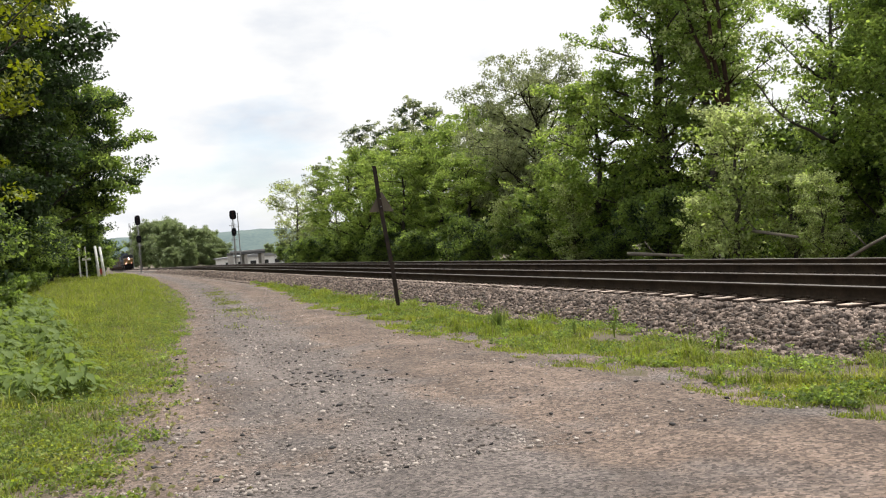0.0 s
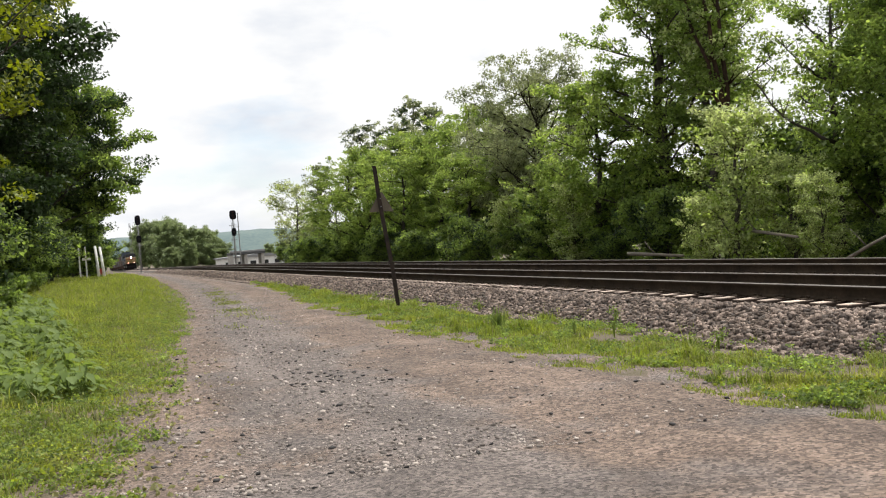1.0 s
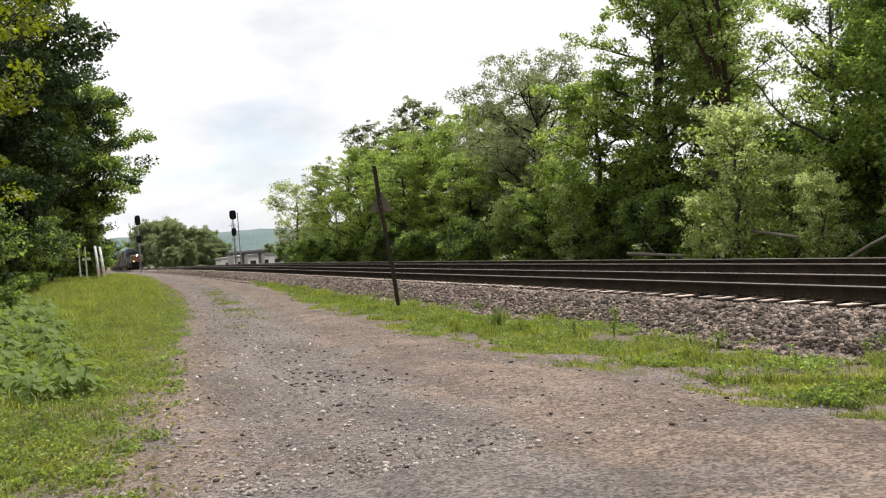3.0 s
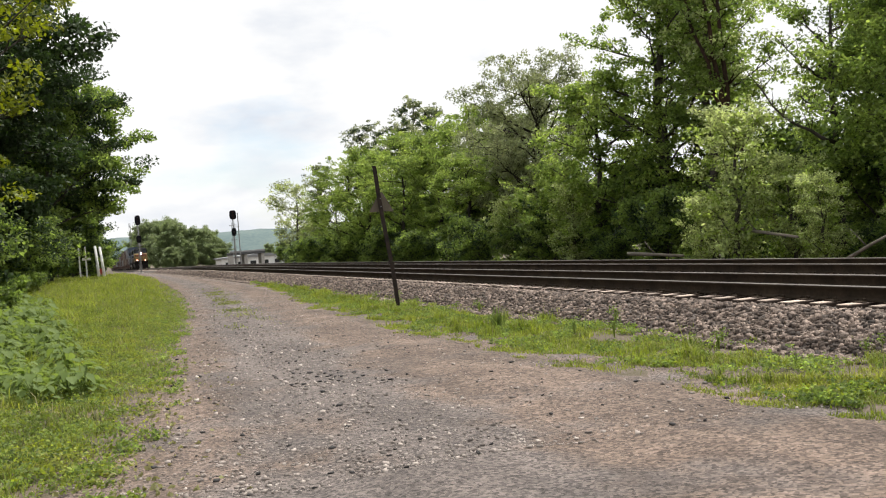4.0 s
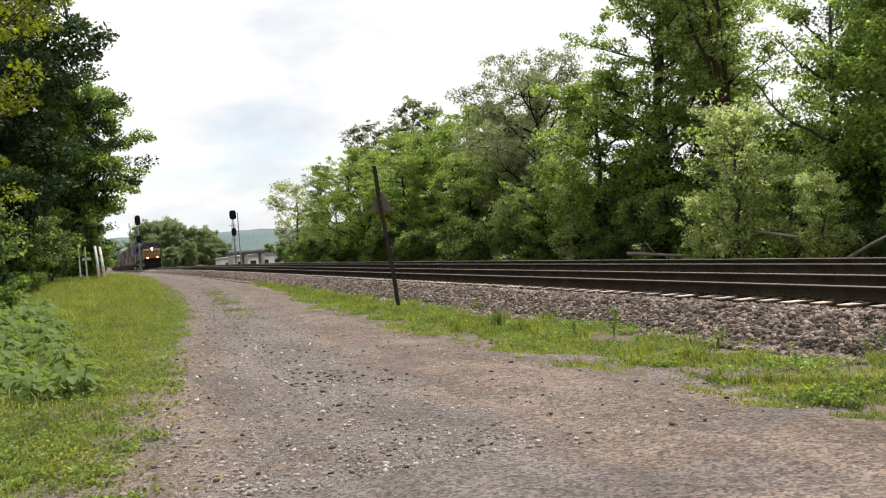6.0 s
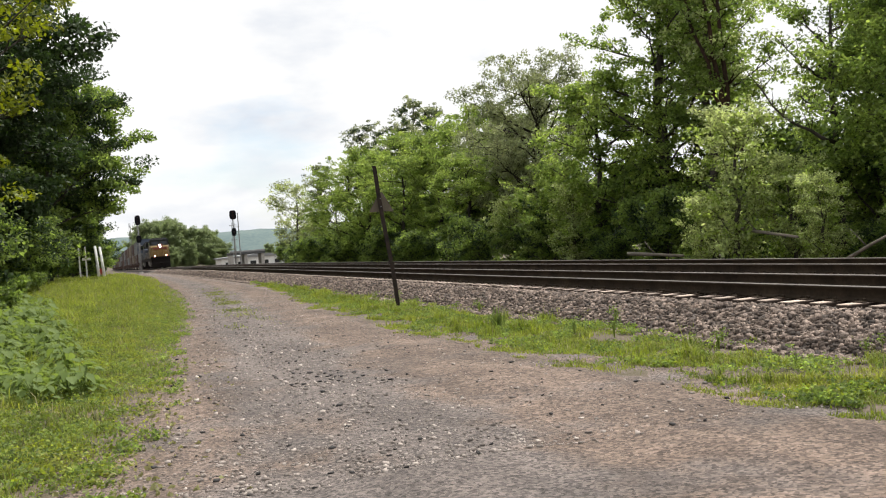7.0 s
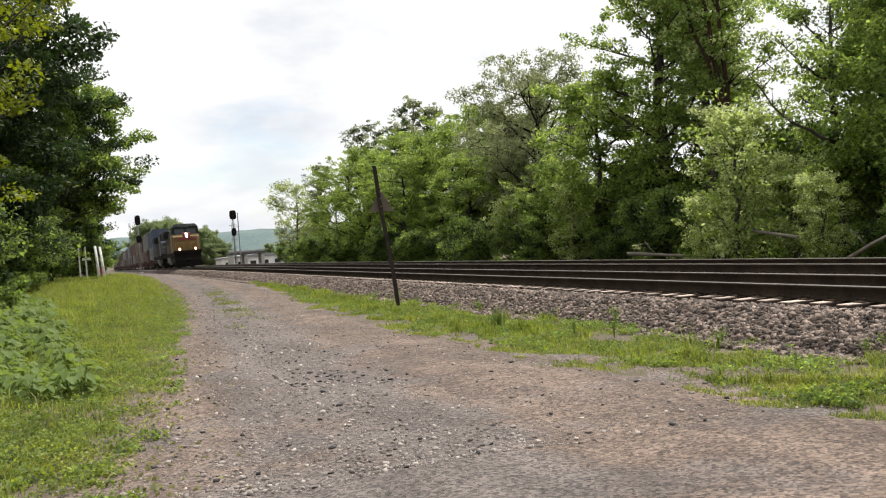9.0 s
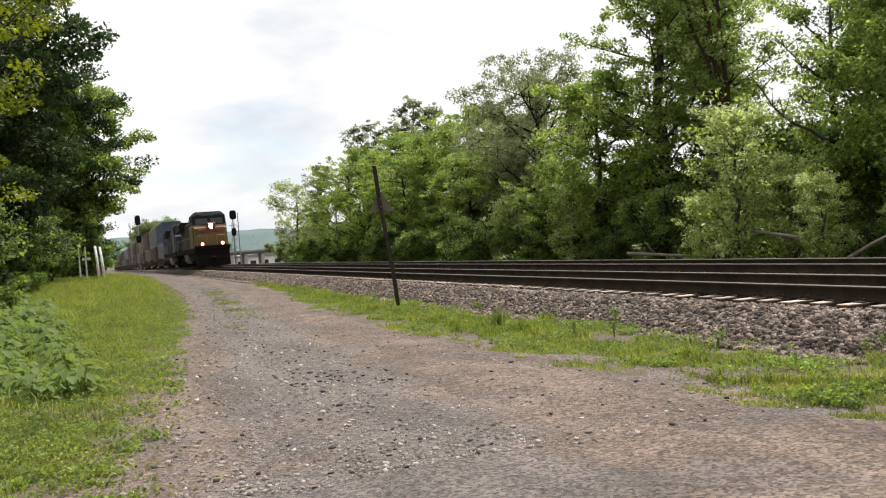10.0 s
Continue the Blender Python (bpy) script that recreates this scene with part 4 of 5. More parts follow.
def burdock(seed):
    """A broad-leaved plant: each leaf a folded, drooping blade on its own stalk."""
    r = random.Random(seed)
    ob = thing("burdock_plant", "broad-leaved green weed in the grass verge", "weed")
    for k in range(30):
        a, tall = r.uniform(0, 6.28), r.uniform(0.08, 0.42)
        out = r.uniform(0.06, 0.42) * (1.15 - tall)
        tip = Vector((math.cos(a) * out, math.sin(a) * out, tall))
        size = r.uniform(0.08, 0.16)
        s = Shape()
        s.tube([(0, 0, 0), tuple(tip * 0.55 + Vector((0, 0, tall * 0.12))), tuple(tip)], [0.006, 0.005, 0.003], 4)
        pitch, d = r.uniform(-0.15, 0.75), Vector((math.cos(a), math.sin(a), 0))
        side = Vector((-d.y, d.x, 0))
        prof = ((0.0, 0.12), (0.12, 0.36), (0.35, 0.44), (0.65, 0.30), (0.88, 0.12), (1.0, 0.0))
        verts = []
        for u, w in prof:
            drop = -math.sin(pitch) * u - 0.35 * u * u
            c = tip + d * size * u * math.cos(pitch) + Vector((0, 0, size * drop))
            for q in (-1, 0, 1):
                verts.append(tuple(c + side * size * w * q + Vector((0, 0, abs(q) * size * (0.10 + r.uniform(-0.03, 0.03))))))
        faces = [(3 * i + j, 3 * i + j + 1, 3 * i + j + 4, 3 * i + j + 3) for i in range(5) for j in (0, 1)]
        s.add(verts, faces)
        part("leaf", s, BROAD, ob, smooth=True)
    return ob


def make_weeds():
    kinds = [burdock(81), burdock(82), burdock(83)]
    r = random.Random(9)
    for i in range(70):
        y = 12.2 + 12 * (i / 70) ** 1.15
        x = -0.022 * y - r.uniform(0.0, 0.095 * y) - 0.02 * (y - 12)
        if i < 3:
            plant(kinds[i], x, y, r.uniform(0, 360), 0.95, 0.0)
        else:
            again(kinds[i % 3], x, y, r.uniform(0, 360), r.uniform(0.6, 1.15))
    for i in range(46):
        y = r.uniform(19, 36)
        again(kinds[i % 3], -0.092 * y + r.uniform(-0.3, 0.042 * y), y, r.uniform(0, 360), r.uniform(0.9, 1.5))
    tallweed = weed("tall_weed", "tall leafy green weeds growing beside the verge", 85, 1.05, 20, 0.12, LEAF_MID, 0.5)
    plant(tallweed, -3.3, 22.0, 0, 1.0, 0.0)
    for i in range(60):
        y = r.uniform(18, 62)
        x = edge(LEFT_EDGE, y) - 3.0 - 0.06 * y - r.uniform(0, 2.2)
        again(tallweed, x, y, r.uniform(0, 360), r.uniform(0.6, 1.15))
    rs = np.random.RandomState(33)
    # dark upright tuft at the edge of the road strip
    tuft = thing("grass_tuft", "dark green upright tuft of weeds on the grass strip", "weed")
    pl = [(rs.normal(0, 0.05), rs.normal(0, 0.05), 0) for _ in range(110)]
    v, f = blades(pl, rs.uniform(0.16, 0.44, 110), rs, 0.005, 0.3)
    piece("blades", soup("blades", v, f, BROAD), tuft)
    plant(tuft, 6.16, 14.75, 0, 1.0, 0.0)
    sprig = weed("weed_sprig", "thin green weed sprig rooted in the ballast", 88, 0.30, 4, 0.035, LEAF_MID, 0.07)
    plant(sprig, 7.5, 13.2, 0, 1.0, -0.05)
    for i in range(16):
        y = 6 + 22 * r.random() ** 1.3
        x = r.uniform(6.5, 7.75)
        ob = again(sprig, x, y, r.uniform(0, 360), r.uniform(0.5, 1.15))
        ob.location.z = max(ground_z(x, y), bank_z(x)) - 0.01


def make_logs():
    for pts, rad in ((((17.60, 24.30, 1.36), (17.40, 22.37, 1.11), (17.20, 20.48, 0.92)), 0.055),
                     (((16.60, 18.17, 0.36), (16.75, 17.63, 0.65), (16.90, 16.99, 0.95)), 0.042),
                     (((16.90, 28.55, 0.59), (16.90, 26.88, 0.54), (16.90, 25.29, 0.49)), 0.06)):
        s = Shape().tube(pts, [rad * (1.1 - 0.22 * i) for i in range(len(pts))], 8)
        s.tube([pts[1], (pts[1][0] - 0.2, pts[1][1] + 0.3, pts[1][2] + 0.45)], [rad * 0.4, rad * 0.15], 5)
        ob = part("fallen_log", s, DEADWOOD, smooth=True)
        tagged(ob, "bleached fallen tree limb lying at the wood's edge", "log")


# ---- line-side things ----
def make_post():
    x, y = 6.80, 22.45
    ob = thing("sign_post", "leaning dark rusted steel post with a triangular sign", "sign", pose(x, y, 0.0))
    lean = Vector((-0.34, 0.05, 3.47))
    s = Shape()
    # flanged channel section, drawn up the leaning line
    out = [(-0.048, -0.02), (-0.048, 0.012), (-0.026, 0.012), (-0.02, 0.035), (0.02, 0.035), (0.026, 0.012), (0.048, 0.012), (0.048, -0.02)]
    n = len(out)
    verts = []
    for k in range(6):
        q = lean * (k / 5) + Vector((0.015 * math.sin(k * 1.3), 0, -0.15 if k == 0 else 0))
        verts += [(q.x + a, q.y + b, q.z) for a, b in out]
    faces = [(k * n + i, k * n + (i + 1) % n, (k + 1) * n + (i + 1) % n, (k + 1) * n + i) for k in range(5) for i in range(n)]
    faces += [tuple(range(n)), tuple(range(5 * n, 6 * n))]
    part("post", s.add(verts, faces), RUSTPOST, ob)
    c = lean * 0.735
    t = Shape().prism([(c.x - 0.29, c.z - 0.20), (c.x + 0.33, c.z - 0.20), (c.x + 0.08, c.z + 0.27), (c.x + 0.0, c.z + 0.27)], c.y + 0.04, c.y + 0.048)
    part("sign_plate", t, SIGNBACK, ob, "dull triangular metal sign plate seen from behind")
    b = Shape()
    for dz in (-0.08, 0.12):
        b.tube([(c.x, c.y - 0.04, c.z + dz), (c.x, c.y + 0.055, c.z + dz)], 0.012, 6)
    part("bolts", b, GREYMETAL, ob)


def signal_head(parent, z, w, h, lamps):
    """Dark backing board with hooded lamps on the side that faces the camera's end of the line."""
    s = Shape()
    out = [(w / 2 * math.copysign(abs(math.cos(a)) ** 0.6, math.cos(a)), z + h / 2 * math.copysign(abs(math.sin(a)) ** 0.6, math.sin(a))) for a in (2 * math.pi * k / 20 for k in range(20))]
    s.prism(out, -0.32, -0.27)
    s.box(-w * 0.3, w * 0.3, -0.27, 0.05, z - h * 0.42, z + h * 0.42, 0.04)
    head = part("signal_head", s, BLACKMETAL, parent, "black signal head with rounded backing board")
    for k in range(lamps):
        zz = z + h * 0.3 * (1 - k) if lamps == 3 else z
        part("hood", Shape().tube([(0, -0.31, zz), (0, -0.62, zz - 0.03)], [0.13, 0.14], 10), BLACKMETAL, head)
        part("lens", Shape().tube([(0, -0.60, zz), (0, -0.625, zz)], 0.11, 10), LENS, head, "dark unlit signal lens")


def make_signal(x, y, top, lower, label, ladder_side, upper_size, lower_size):
    base = ground_z(x, y) if x < 8 else 0.0 - dip(y)
    ob = thing("railway_signal", label, "signal", pose(x, y, base))
    h = top - base
    part("base", Shape().box(-0.35, 0.35, -0.35, 0.35, -0.4, 0.35, 0.04), CONCRETE, ob)
    part("mast", Shape().tube([(0, 0, 0.3), (0, 0, h * 0.55), (0, 0, h - 0.4)], [0.10, 0.09, 0.075], 10), GREYMETAL, ob, "grey steel mast", True)
    signal_head(ob, h - upper_size[1] / 2, *upper_size, 3)
    signal_head(ob, h - lower, *lower_size, 1)
    lad = Shape()
    for sx in (-0.2, 0.2):
        lad.tube([(sx + ladder_side, 0.35, 0.2), (sx + ladder_side, 0.2, h - 1.2)], 0.018, 5)
    for k in range(int((h - 1.6) / 0.35)):
        zz = 0.5 + 0.35 * k
        lad.tube([(-0.2 + ladder_side, 0.35 - 0.15 * zz / h, zz), (0.2 + ladder_side, 0.35 - 0.15 * zz / h, zz)], 0.012, 4)
    part("ladder", lad, GREYMETAL, ob)
    for zz in (h - lower - 1.0, h - 1.95):
        part("platform", Shape().box(-0.45, 0.45, -0.1, 0.6, zz - 0.03, zz + 0.03, 0.01), GREYMETAL, ob)
    part("bracket", Shape().box(-0.06, 0.06, -0.3, 0.1, h - lower - 0.3, h - lower + 0.2).box(-0.06, 0.06, -0.3, 0.1, h - 1.2, h - 0.5), BLACKMETAL, ob)


def make_lineside():
    make_signal(6.25, 158.0, 8.75, 3.75, "tall railway signal with two dark heads on a grey mast", 0.0, (0.84, 1.55), (0.78, 1.15))
    make_signal(17.0, 128.0, 7.3, 2.85, "railway signal with two black heads beyond the tracks", 0.0, (0.88, 1.2), (0.64, 1.05))
    pole = thing("utility_pole", "thin grey steel pole beside the signal", "pole", pose(18.9, 137.0, -0.9))
    part("shaft", Shape().tube([(0, 0, -0.3), (0, 0, 8.2)], [0.09, 0.06], 8), GREYMETAL, pole)
    part("crossarm", Shape().box(-0.9, 0.1, -0.04, 0.04, 6.2, 6.28, 0.01).box(-0.7, 0.1, -0.04, 0.04, 5.1, 5.18, 0.01), GREYMETAL, pole)
    # dark lattice pole behind the other signal
    mast = thing("lattice_mast", "faint thin lattice mast above distant trees", "mast", pose(17.8, 560.0, -3.4) @ Matrix.Scale(1.55, 4))
    lat = Shape()
    for sx in (-0.5, 0.5):
        for sy in (-0.5, 0.5):
            lat.tube([(sx, sy, -1), (sx * 0.4, sy * 0.4, 17)], 0.07, 4)
    for k in range(8):
        w = 0.5 * (1 - 0.6 * k / 8)
        lat.tube([(-w, -w, 2 * k + 1), (w, -w, 2 * k + 2.6)], 0.04, 4)
        lat.tube([(w, w, 2 * k + 1), (-w, w, 2 * k + 2.6)], 0.04, 4)
    part("frame", lat, GREYMETAL, mast)
    # white marker posts beside the road
    z = -dip(88)
    for x, y, h, lean in ((0.02, 88.0, 3.2, -0.18), (0.48, 88.4, 3.1, -0.26)):
        p = thing("marker_post", "white painted leaning marker post at the roadside", "post", pose(x, y, z), "white roadside posts")
        part("post", Shape().tube([(0, 0, -0.3), (lean, 0, h)], [0.13, 0.10], 10), WHITE, p, smooth=True)
        part("cap", Shape().tube([(lean, 0, h - 0.02), (lean, 0, h + 0.06)], [0.11, 0.04], 10), WHITE, p)
    red = thing("small_signboard", "small dark red board fixed between the white posts", "sign", pose(0.12, 88.2, z))
    part("stake", Shape().box(-0.03, 0.03, -0.03, 0.03, -0.3, 1.1, 0.008), BLACKMETAL, red)
    part("board", Shape().box(-0.14, 0.14, -0.06, -0.03, 0.75, 1.25, 0.02), REDPAINT, red)
    for x, h, arm in ((-0.98, 3.25, 0.42), (-1.5, 3.15, 0.0)):
        p = thing("cross_post", "slim white wooden post with a short crossarm" if arm else "slim white wooden roadside post", "post", pose(x, 88.0, z), "white roadside posts")
        part("post", Shape().box(-0.06, 0.06, -0.06, 0.06, -0.3, h, 0.012), WHITE, p)
        if arm:
            part("crossarm", Shape().box(-arm * 0.7, arm, -0.09, -0.065, 2.05, 2.25, 0.015), WHITE, p)


def make_far():
    # low works building
    b = thing("works_building", "low white works building with grey roof past the tracks", "building", pose(40, 262, -3.2, 0, 0, 0))
    part("wall", Shape().box(-9, 12, 0, 14, 0, 3.6, 0.05), WHITE, b)
    part("roof", Shape().prism([(-9.5, 3.55), (12.5, 3.55), (12.5, 3.85), (1.5, 4.5), (-9.5, 3.85)], -0.5, 14.5), GREYMETAL, b, "shallow grey metal roof")
    for k in range(6):
        w = part("window", Shape().box(-8 + 3.3 * k, -6.4 + 3.3 * k, -0.06, 0.03, 1.6, 2.6, 0.02), GLASS, b)
        part("sill", Shape().box(-8.1 + 3.3 * k, -6.3 + 3.3 * k, -0.14, -0.0, 1.5, 1.6, 0.01), CONCRETE, w)
    br = thing("road_bridge", "dark flat road bridge on pale concrete piers", "bridge", pose(35, 240, -2.5))
    part("deck", Shape().box(-4.5, 4.2, 0, 6, 3.75, 4.3, 0.05), SLATEDECK, br)
    part("parapet", Shape().box(-4.5, 4.2, -0.15, 0.05, 4.3, 4.75, 0.03), GREYMETAL, br)
    for x in (-4.0, -0.6, 3.6):
        part("pier", Shape().box(x - 0.4, x + 0.4, 0.5, 5.5, -1, 3.75, 0.05), CONCRETE, br)
    # wooded ridge, its haze carried by the colour alone
    # wooded ridge
    xs = [-1600 + 30 * i for i in range(180)]
    verts, faces = [], []
    rows = 7
    for i, x in enumerate(xs):
        top = 56 + 16 * noise.noise(Vector((x * 0.0016, 0.3, 0))) + 9 * noise.noise(Vector((x * 0.006, 1.3, 0))) + 2.5 * noise.noise(Vector((x * 0.03, 2.3, 0)))
        for j in range(rows):
            s = j / (rows - 1)
            verts.append((x, 2300 + 260 * s, -12 + (top + 12) * math.sin(s * math.pi / 2) + 2 * noise.noise(Vector((x * 0.02, s * 5, 0)))))
    n = rows
    faces = [(i * n + j, (i + 1) * n + j, (i + 1) * n + j + 1, i * n + j + 1) for i in range(len(xs) - 1) for j in range(rows - 1)]
    k = len(verts)
    verts += [(x, 2900, -12) for x in xs]
    faces += [(i * n + n - 1, (i + 1) * n + n - 1, k + i + 1, k + i) for i in range(len(xs) - 1)]
    tagged(new("backdrop_hill", soup("backdrop_hill", verts, faces, HILL, smooth=True)), "long wooded ridge with haze painted into its blue green", "hill", kind="structure")


# ---- the train: each vehicle's origin lies at rail level under its leading end, and it runs towards -y ----
ORANGE = mat("dusty yellow orange locomotive paint", [(0.095, 0.054, 0.008), (0.140, 0.082, 0.011), (0.18, 0.108, 0.015)], scale=1.2, rough=0.5)
CREAM = mat("dusty cream stripe", [(0.17, 0.14, 0.10), (0.25, 0.21, 0.155)], scale=2, rough=0.55)
DARKGREEN = mat("grimy dark roof paint", [(0.008, 0.009, 0.009), (0.018, 0.019, 0.018)], scale=1.5, rough=0.7, spec=0.15)
BROWNSIDE = mat("grimy dark green and brown hood paint", [(0.022, 0.019, 0.014), (0.045, 0.036, 0.024)], scale=1.2, rough=0.7, spec=0.2)
SOOT = mat("grimy black underframe", [(0.006, 0.005, 0.005), (0.014, 0.012, 0.011)], scale=2, rough=0.9, spec=0.1)
MAROON = mat("dull maroon paint", [(0.12, 0.025, 0.018), (0.17, 0.035, 0.025)], scale=2, rough=0.55)
NAVY = mat("faded navy locomotive paint", [(0.016, 0.022, 0.038), (0.026, 0.034, 0.055)], scale=1.2, rough=0.5)
SLATE = mat("grey blue locomotive paint", [(0.020, 0.025, 0.034), (0.036, 0.042, 0.052)], scale=1.2, rough=0.55)
TANK = mat("pale fuel tank paint", [(0.10, 0.098, 0.09), (0.17, 0.165, 0.155)], scale=2, rough=0.7)
HEADLIGHT = mat("lit headlight", [(1, 0.95, 0.9), (1, 0.95, 0.9)], emit=((1.0, 0.80, 0.76), 14))
DITCH = mat("lit ditch light", [(1, 0.85, 0.7), (1, 0.85, 0.7)], emit=((1.0, 0.36, 0.24), 7))
RUSTCAR = mat("brown red well car paint", [(0.045, 0.024, 0.018), (0.080, 0.042, 0.030)], scale=1, rough=0.75)
BOXES = {n: mat(n + " container paint", [tuple(k * 0.82 for k in c), c], scale=0.9, rough=0.6, bump=0.0) for n, c in (
    ("slate blue", (0.055, 0.078, 0.118)), ("pale grey", (0.16, 0.165, 0.165)), ("brown red", (0.07, 0.037, 0.029)), ("tan", (0.15, 0.115, 0.08)),
    ("rust orange", (0.10, 0.058, 0.038)), ("dark grey", (0.10, 0.10, 0.105)))}


def wheelset(parent, y):
    w = Shape()
    for sx in (-1, 1):
        w.tube([(sx * 0.68, y, 0.53), (sx * 0.71, y, 0.53), (sx * 0.711, y, 0.53), (sx * 0.82, y, 0.53)], [0.56, 0.56, 0.53, 0.52], 20)
    w.tube([(-0.68, y, 0.53), (0.68, y, 0.53)], 0.09, 8)
    part("wheelset", w, SOOT, parent)


def truck(parent, y, axles, name="truck"):
    """Side frames over the wheels, with journal boxes and springs."""
    span = (axles - 1) * 1.0
    s = Shape()
    for sx in (-1, 1):
        x0, x1 = sorted((sx * 0.95, sx * 1.15))
        s.side([(y - span - 0.55, 0.55), (y - span - 0.3, 0.95), (y + span + 0.3, 0.95), (y + span + 0.55, 0.55), (y + span + 0.2, 0.45), (y + 0.5, 0.62), (y - 0.5, 0.62), (y - span - 0.2, 0.45)], x0, x1)
        for k in range(axles):
            yy = y - span + 2 * span * k / (axles - 1)
            s.box(min(sx * 1.1, sx * 1.28), max(sx * 1.1, sx * 1.28), yy - 0.18, yy + 0.18, 0.38, 0.7, 0.03)
    s.box(-0.95, 0.95, y - 0.35, y + 0.35, 0.6, 1.0, 0.03)
    t = part(name, s, SOOT, parent)
    for k in range(axles):
        wheelset(t, y - span + 2 * span * k / (axles - 1))


def make_loco(label, body, upper, stripe, nose, lit):
    lo = thing("locomotive", label, "locomotive", group="train")
    # pilot, steps and frame
    s = Shape()
    s.side([(0.35, 0.14), (0.0, 0.2), (0.05, 0.85), (0.22, 1.15), (0.22, 1.75), (0.7, 1.75), (0.7, 0.5)], -1.45, 1.45)
    s.box(-1.52, 1.52, 0.12, 0.8, 1.62, 1.98, 0.03)
    part("pilot", s, SOOT, lo, "black snow plow pilot and anticlimber")
    part("coupler", Shape().box(-0.16, 0.16, -0.42, 0.3, 0.72, 1.02, 0.05).box(-0.22, 0.22, -0.5, -0.2, 0.74, 1.0, 0.06), SOOT, lo)
    part("frame", Shape().box(-1.5, 1.5, 0.7, 21.9, 1.35, 1.72, 0.02).box(-1.55, 1.55, 0.75, 21.8, 1.70, 1.80, 0.02), SOOT, lo)
    # nose with sloped top
    n = Shape()
    n.add([(-1.15, 0.55, 1.98), (1.15, 0.55, 1.98), (1.46, 0.8, 1.98), (1.46, 1.75, 1.98), (-1.46, 1.75, 1.98), (-1.46, 0.8, 1.98),
           (-1.1, 0.62, 3.55), (1.1, 0.62, 3.55), (1.42, 0.88, 3.5), (1.44, 1.75, 3.75), (-1.44, 1.75, 3.75), (-1.42, 0.88, 3.5)],
          [(0, 1, 7, 6), (1, 2, 8, 7), (2, 3, 9, 8), (3, 4, 10, 9), (4, 5, 11, 10), (5, 0, 6, 11), (6, 7, 8, 9, 10, 11), (0, 5, 4, 3, 2, 1)])
    nose_ob = part("nose", n, nose, lo)
    part("nose_band", Shape().box(-1.1, 1.1, 0.53, 0.66, 3.16, 3.46, 0.02), MAROON if lit else nose, nose_ob, "dull painted band across the nose")
    part("nose_door", Shape().box(0.35, 0.95, 0.53, 0.62, 2.15, 3.1, 0.02), nose, nose_ob)
    part("headlight_housing", Shape().box(-0.42, 0.42, 0.5, 0.8, 3.36, 4.02, 0.06), MAROON if lit else nose, nose_ob)
    if lit:
        for dz in (-0.09, 0.09):
            part("headlight", Shape().tube([(0, 0.5, 3.71 + dz), (0, 0.465, 3.71 + dz)], 0.15, 14), HEADLIGHT, nose_ob, "brightly lit white headlight")
    # cab
    c = Shape()
    c.prism([(-1.52, 1.80), (1.52, 1.80), (1.52, 3.75), (-1.52, 3.75)], 1.75, 5.0)
    cab = part("cab", c, nose, lo)
    u = Shape()
    u.add([(-1.52, 1.75, 3.75), (1.52, 1.75, 3.75), (1.52, 5.0, 3.75), (-1.52, 5.0, 3.75), (-1.46, 1.95, 4.72), (1.46, 1.95, 4.72), (1.46, 5.0, 4.72), (-1.46, 5.0, 4.72),
           (-1.12, 2.2, 5.08), (1.12, 2.2, 5.08), (1.12, 5.0, 5.08), (-1.12, 5.0, 5.08)],
          [(0, 1, 5, 4), (1, 2, 6, 5), (2, 3, 7, 6), (3, 0, 4, 7), (4, 5, 9, 8), (5, 6, 10, 9), (6, 7, 11, 10), (7, 4, 8, 11), (8, 9, 10, 11), (0, 3, 2, 1)])
    part("cab_roof", u, upper, cab, "dark upper cab and roof")
    part("cab_stripe", Shape().box(-1.535, 1.535, 1.735, 5.01, 3.62, 3.86, 0.015), stripe, cab, "cream stripe below the windows")
    for x0, x1 in ((-1.2, -0.12), (0.12, 1.2)):
        g = Shape().add([(x0, 1.755, 3.94), (x1, 1.755, 3.94), (x1, 1.885, 4.46), (x0, 1.885, 4.46), (x0, 1.84, 3.94), (x1, 1.84, 3.94), (x1, 1.97, 4.46), (x0, 1.97, 4.46)],
                        [(0, 1, 2, 3), (4, 7, 6, 5), (0, 4, 5, 1), (1, 5, 6, 2), (2, 6, 7, 3), (3, 7, 4, 0)])
        part("windshield", g, GLASS, cab, "dark windshield pane")
    for sx in (-1, 1):
        x0, x1 = sorted((sx * 1.42, sx * 1.54))
        for y0 in (2.9, 3.9):
            part("side_window", Shape().box(x0, x1, y0, y0 + 0.8, 3.94, 4.42, 0.02), GLASS, cab)
        part("number_board", Shape().box(min(sx * 0.55, sx * 1.1), max(sx * 0.55, sx * 1.1), 1.98, 2.4, 4.74, 4.92, 0.02), SLATE, cab, "dusty grey number board")
        if lit:
            part("ditch_light", Shape().tube([(sx * 0.88, 0.16, 2.12), (sx * 0.88, 0.09, 2.12)], 0.14, 12), DITCH, lo, "lit warm ditch light")
            part("ditch_light_box", Shape().box(sx * 0.88 - 0.17, sx * 0.88 + 0.17, 0.17, 0.42, 1.96, 2.28, 0.03), SOOT, lo)
    # long hood, radiator and roof gear
    h = Shape().prism([(-0.95, 1.80), (0.95, 1.80), (0.95, 4.25), (0.75, 4.50), (-0.75, 4.50), (-0.95, 4.25)], 5.0, 21.2)
    hood = part("long_hood", h, body, lo)
    part("hood_top", Shape().prism([(-0.97, 4.02), (0.97, 4.02), (0.97, 4.27), (0.77, 4.54), (-0.77, 4.54), (-0.97, 4.27)], 4.98, 21.22), upper, hood)
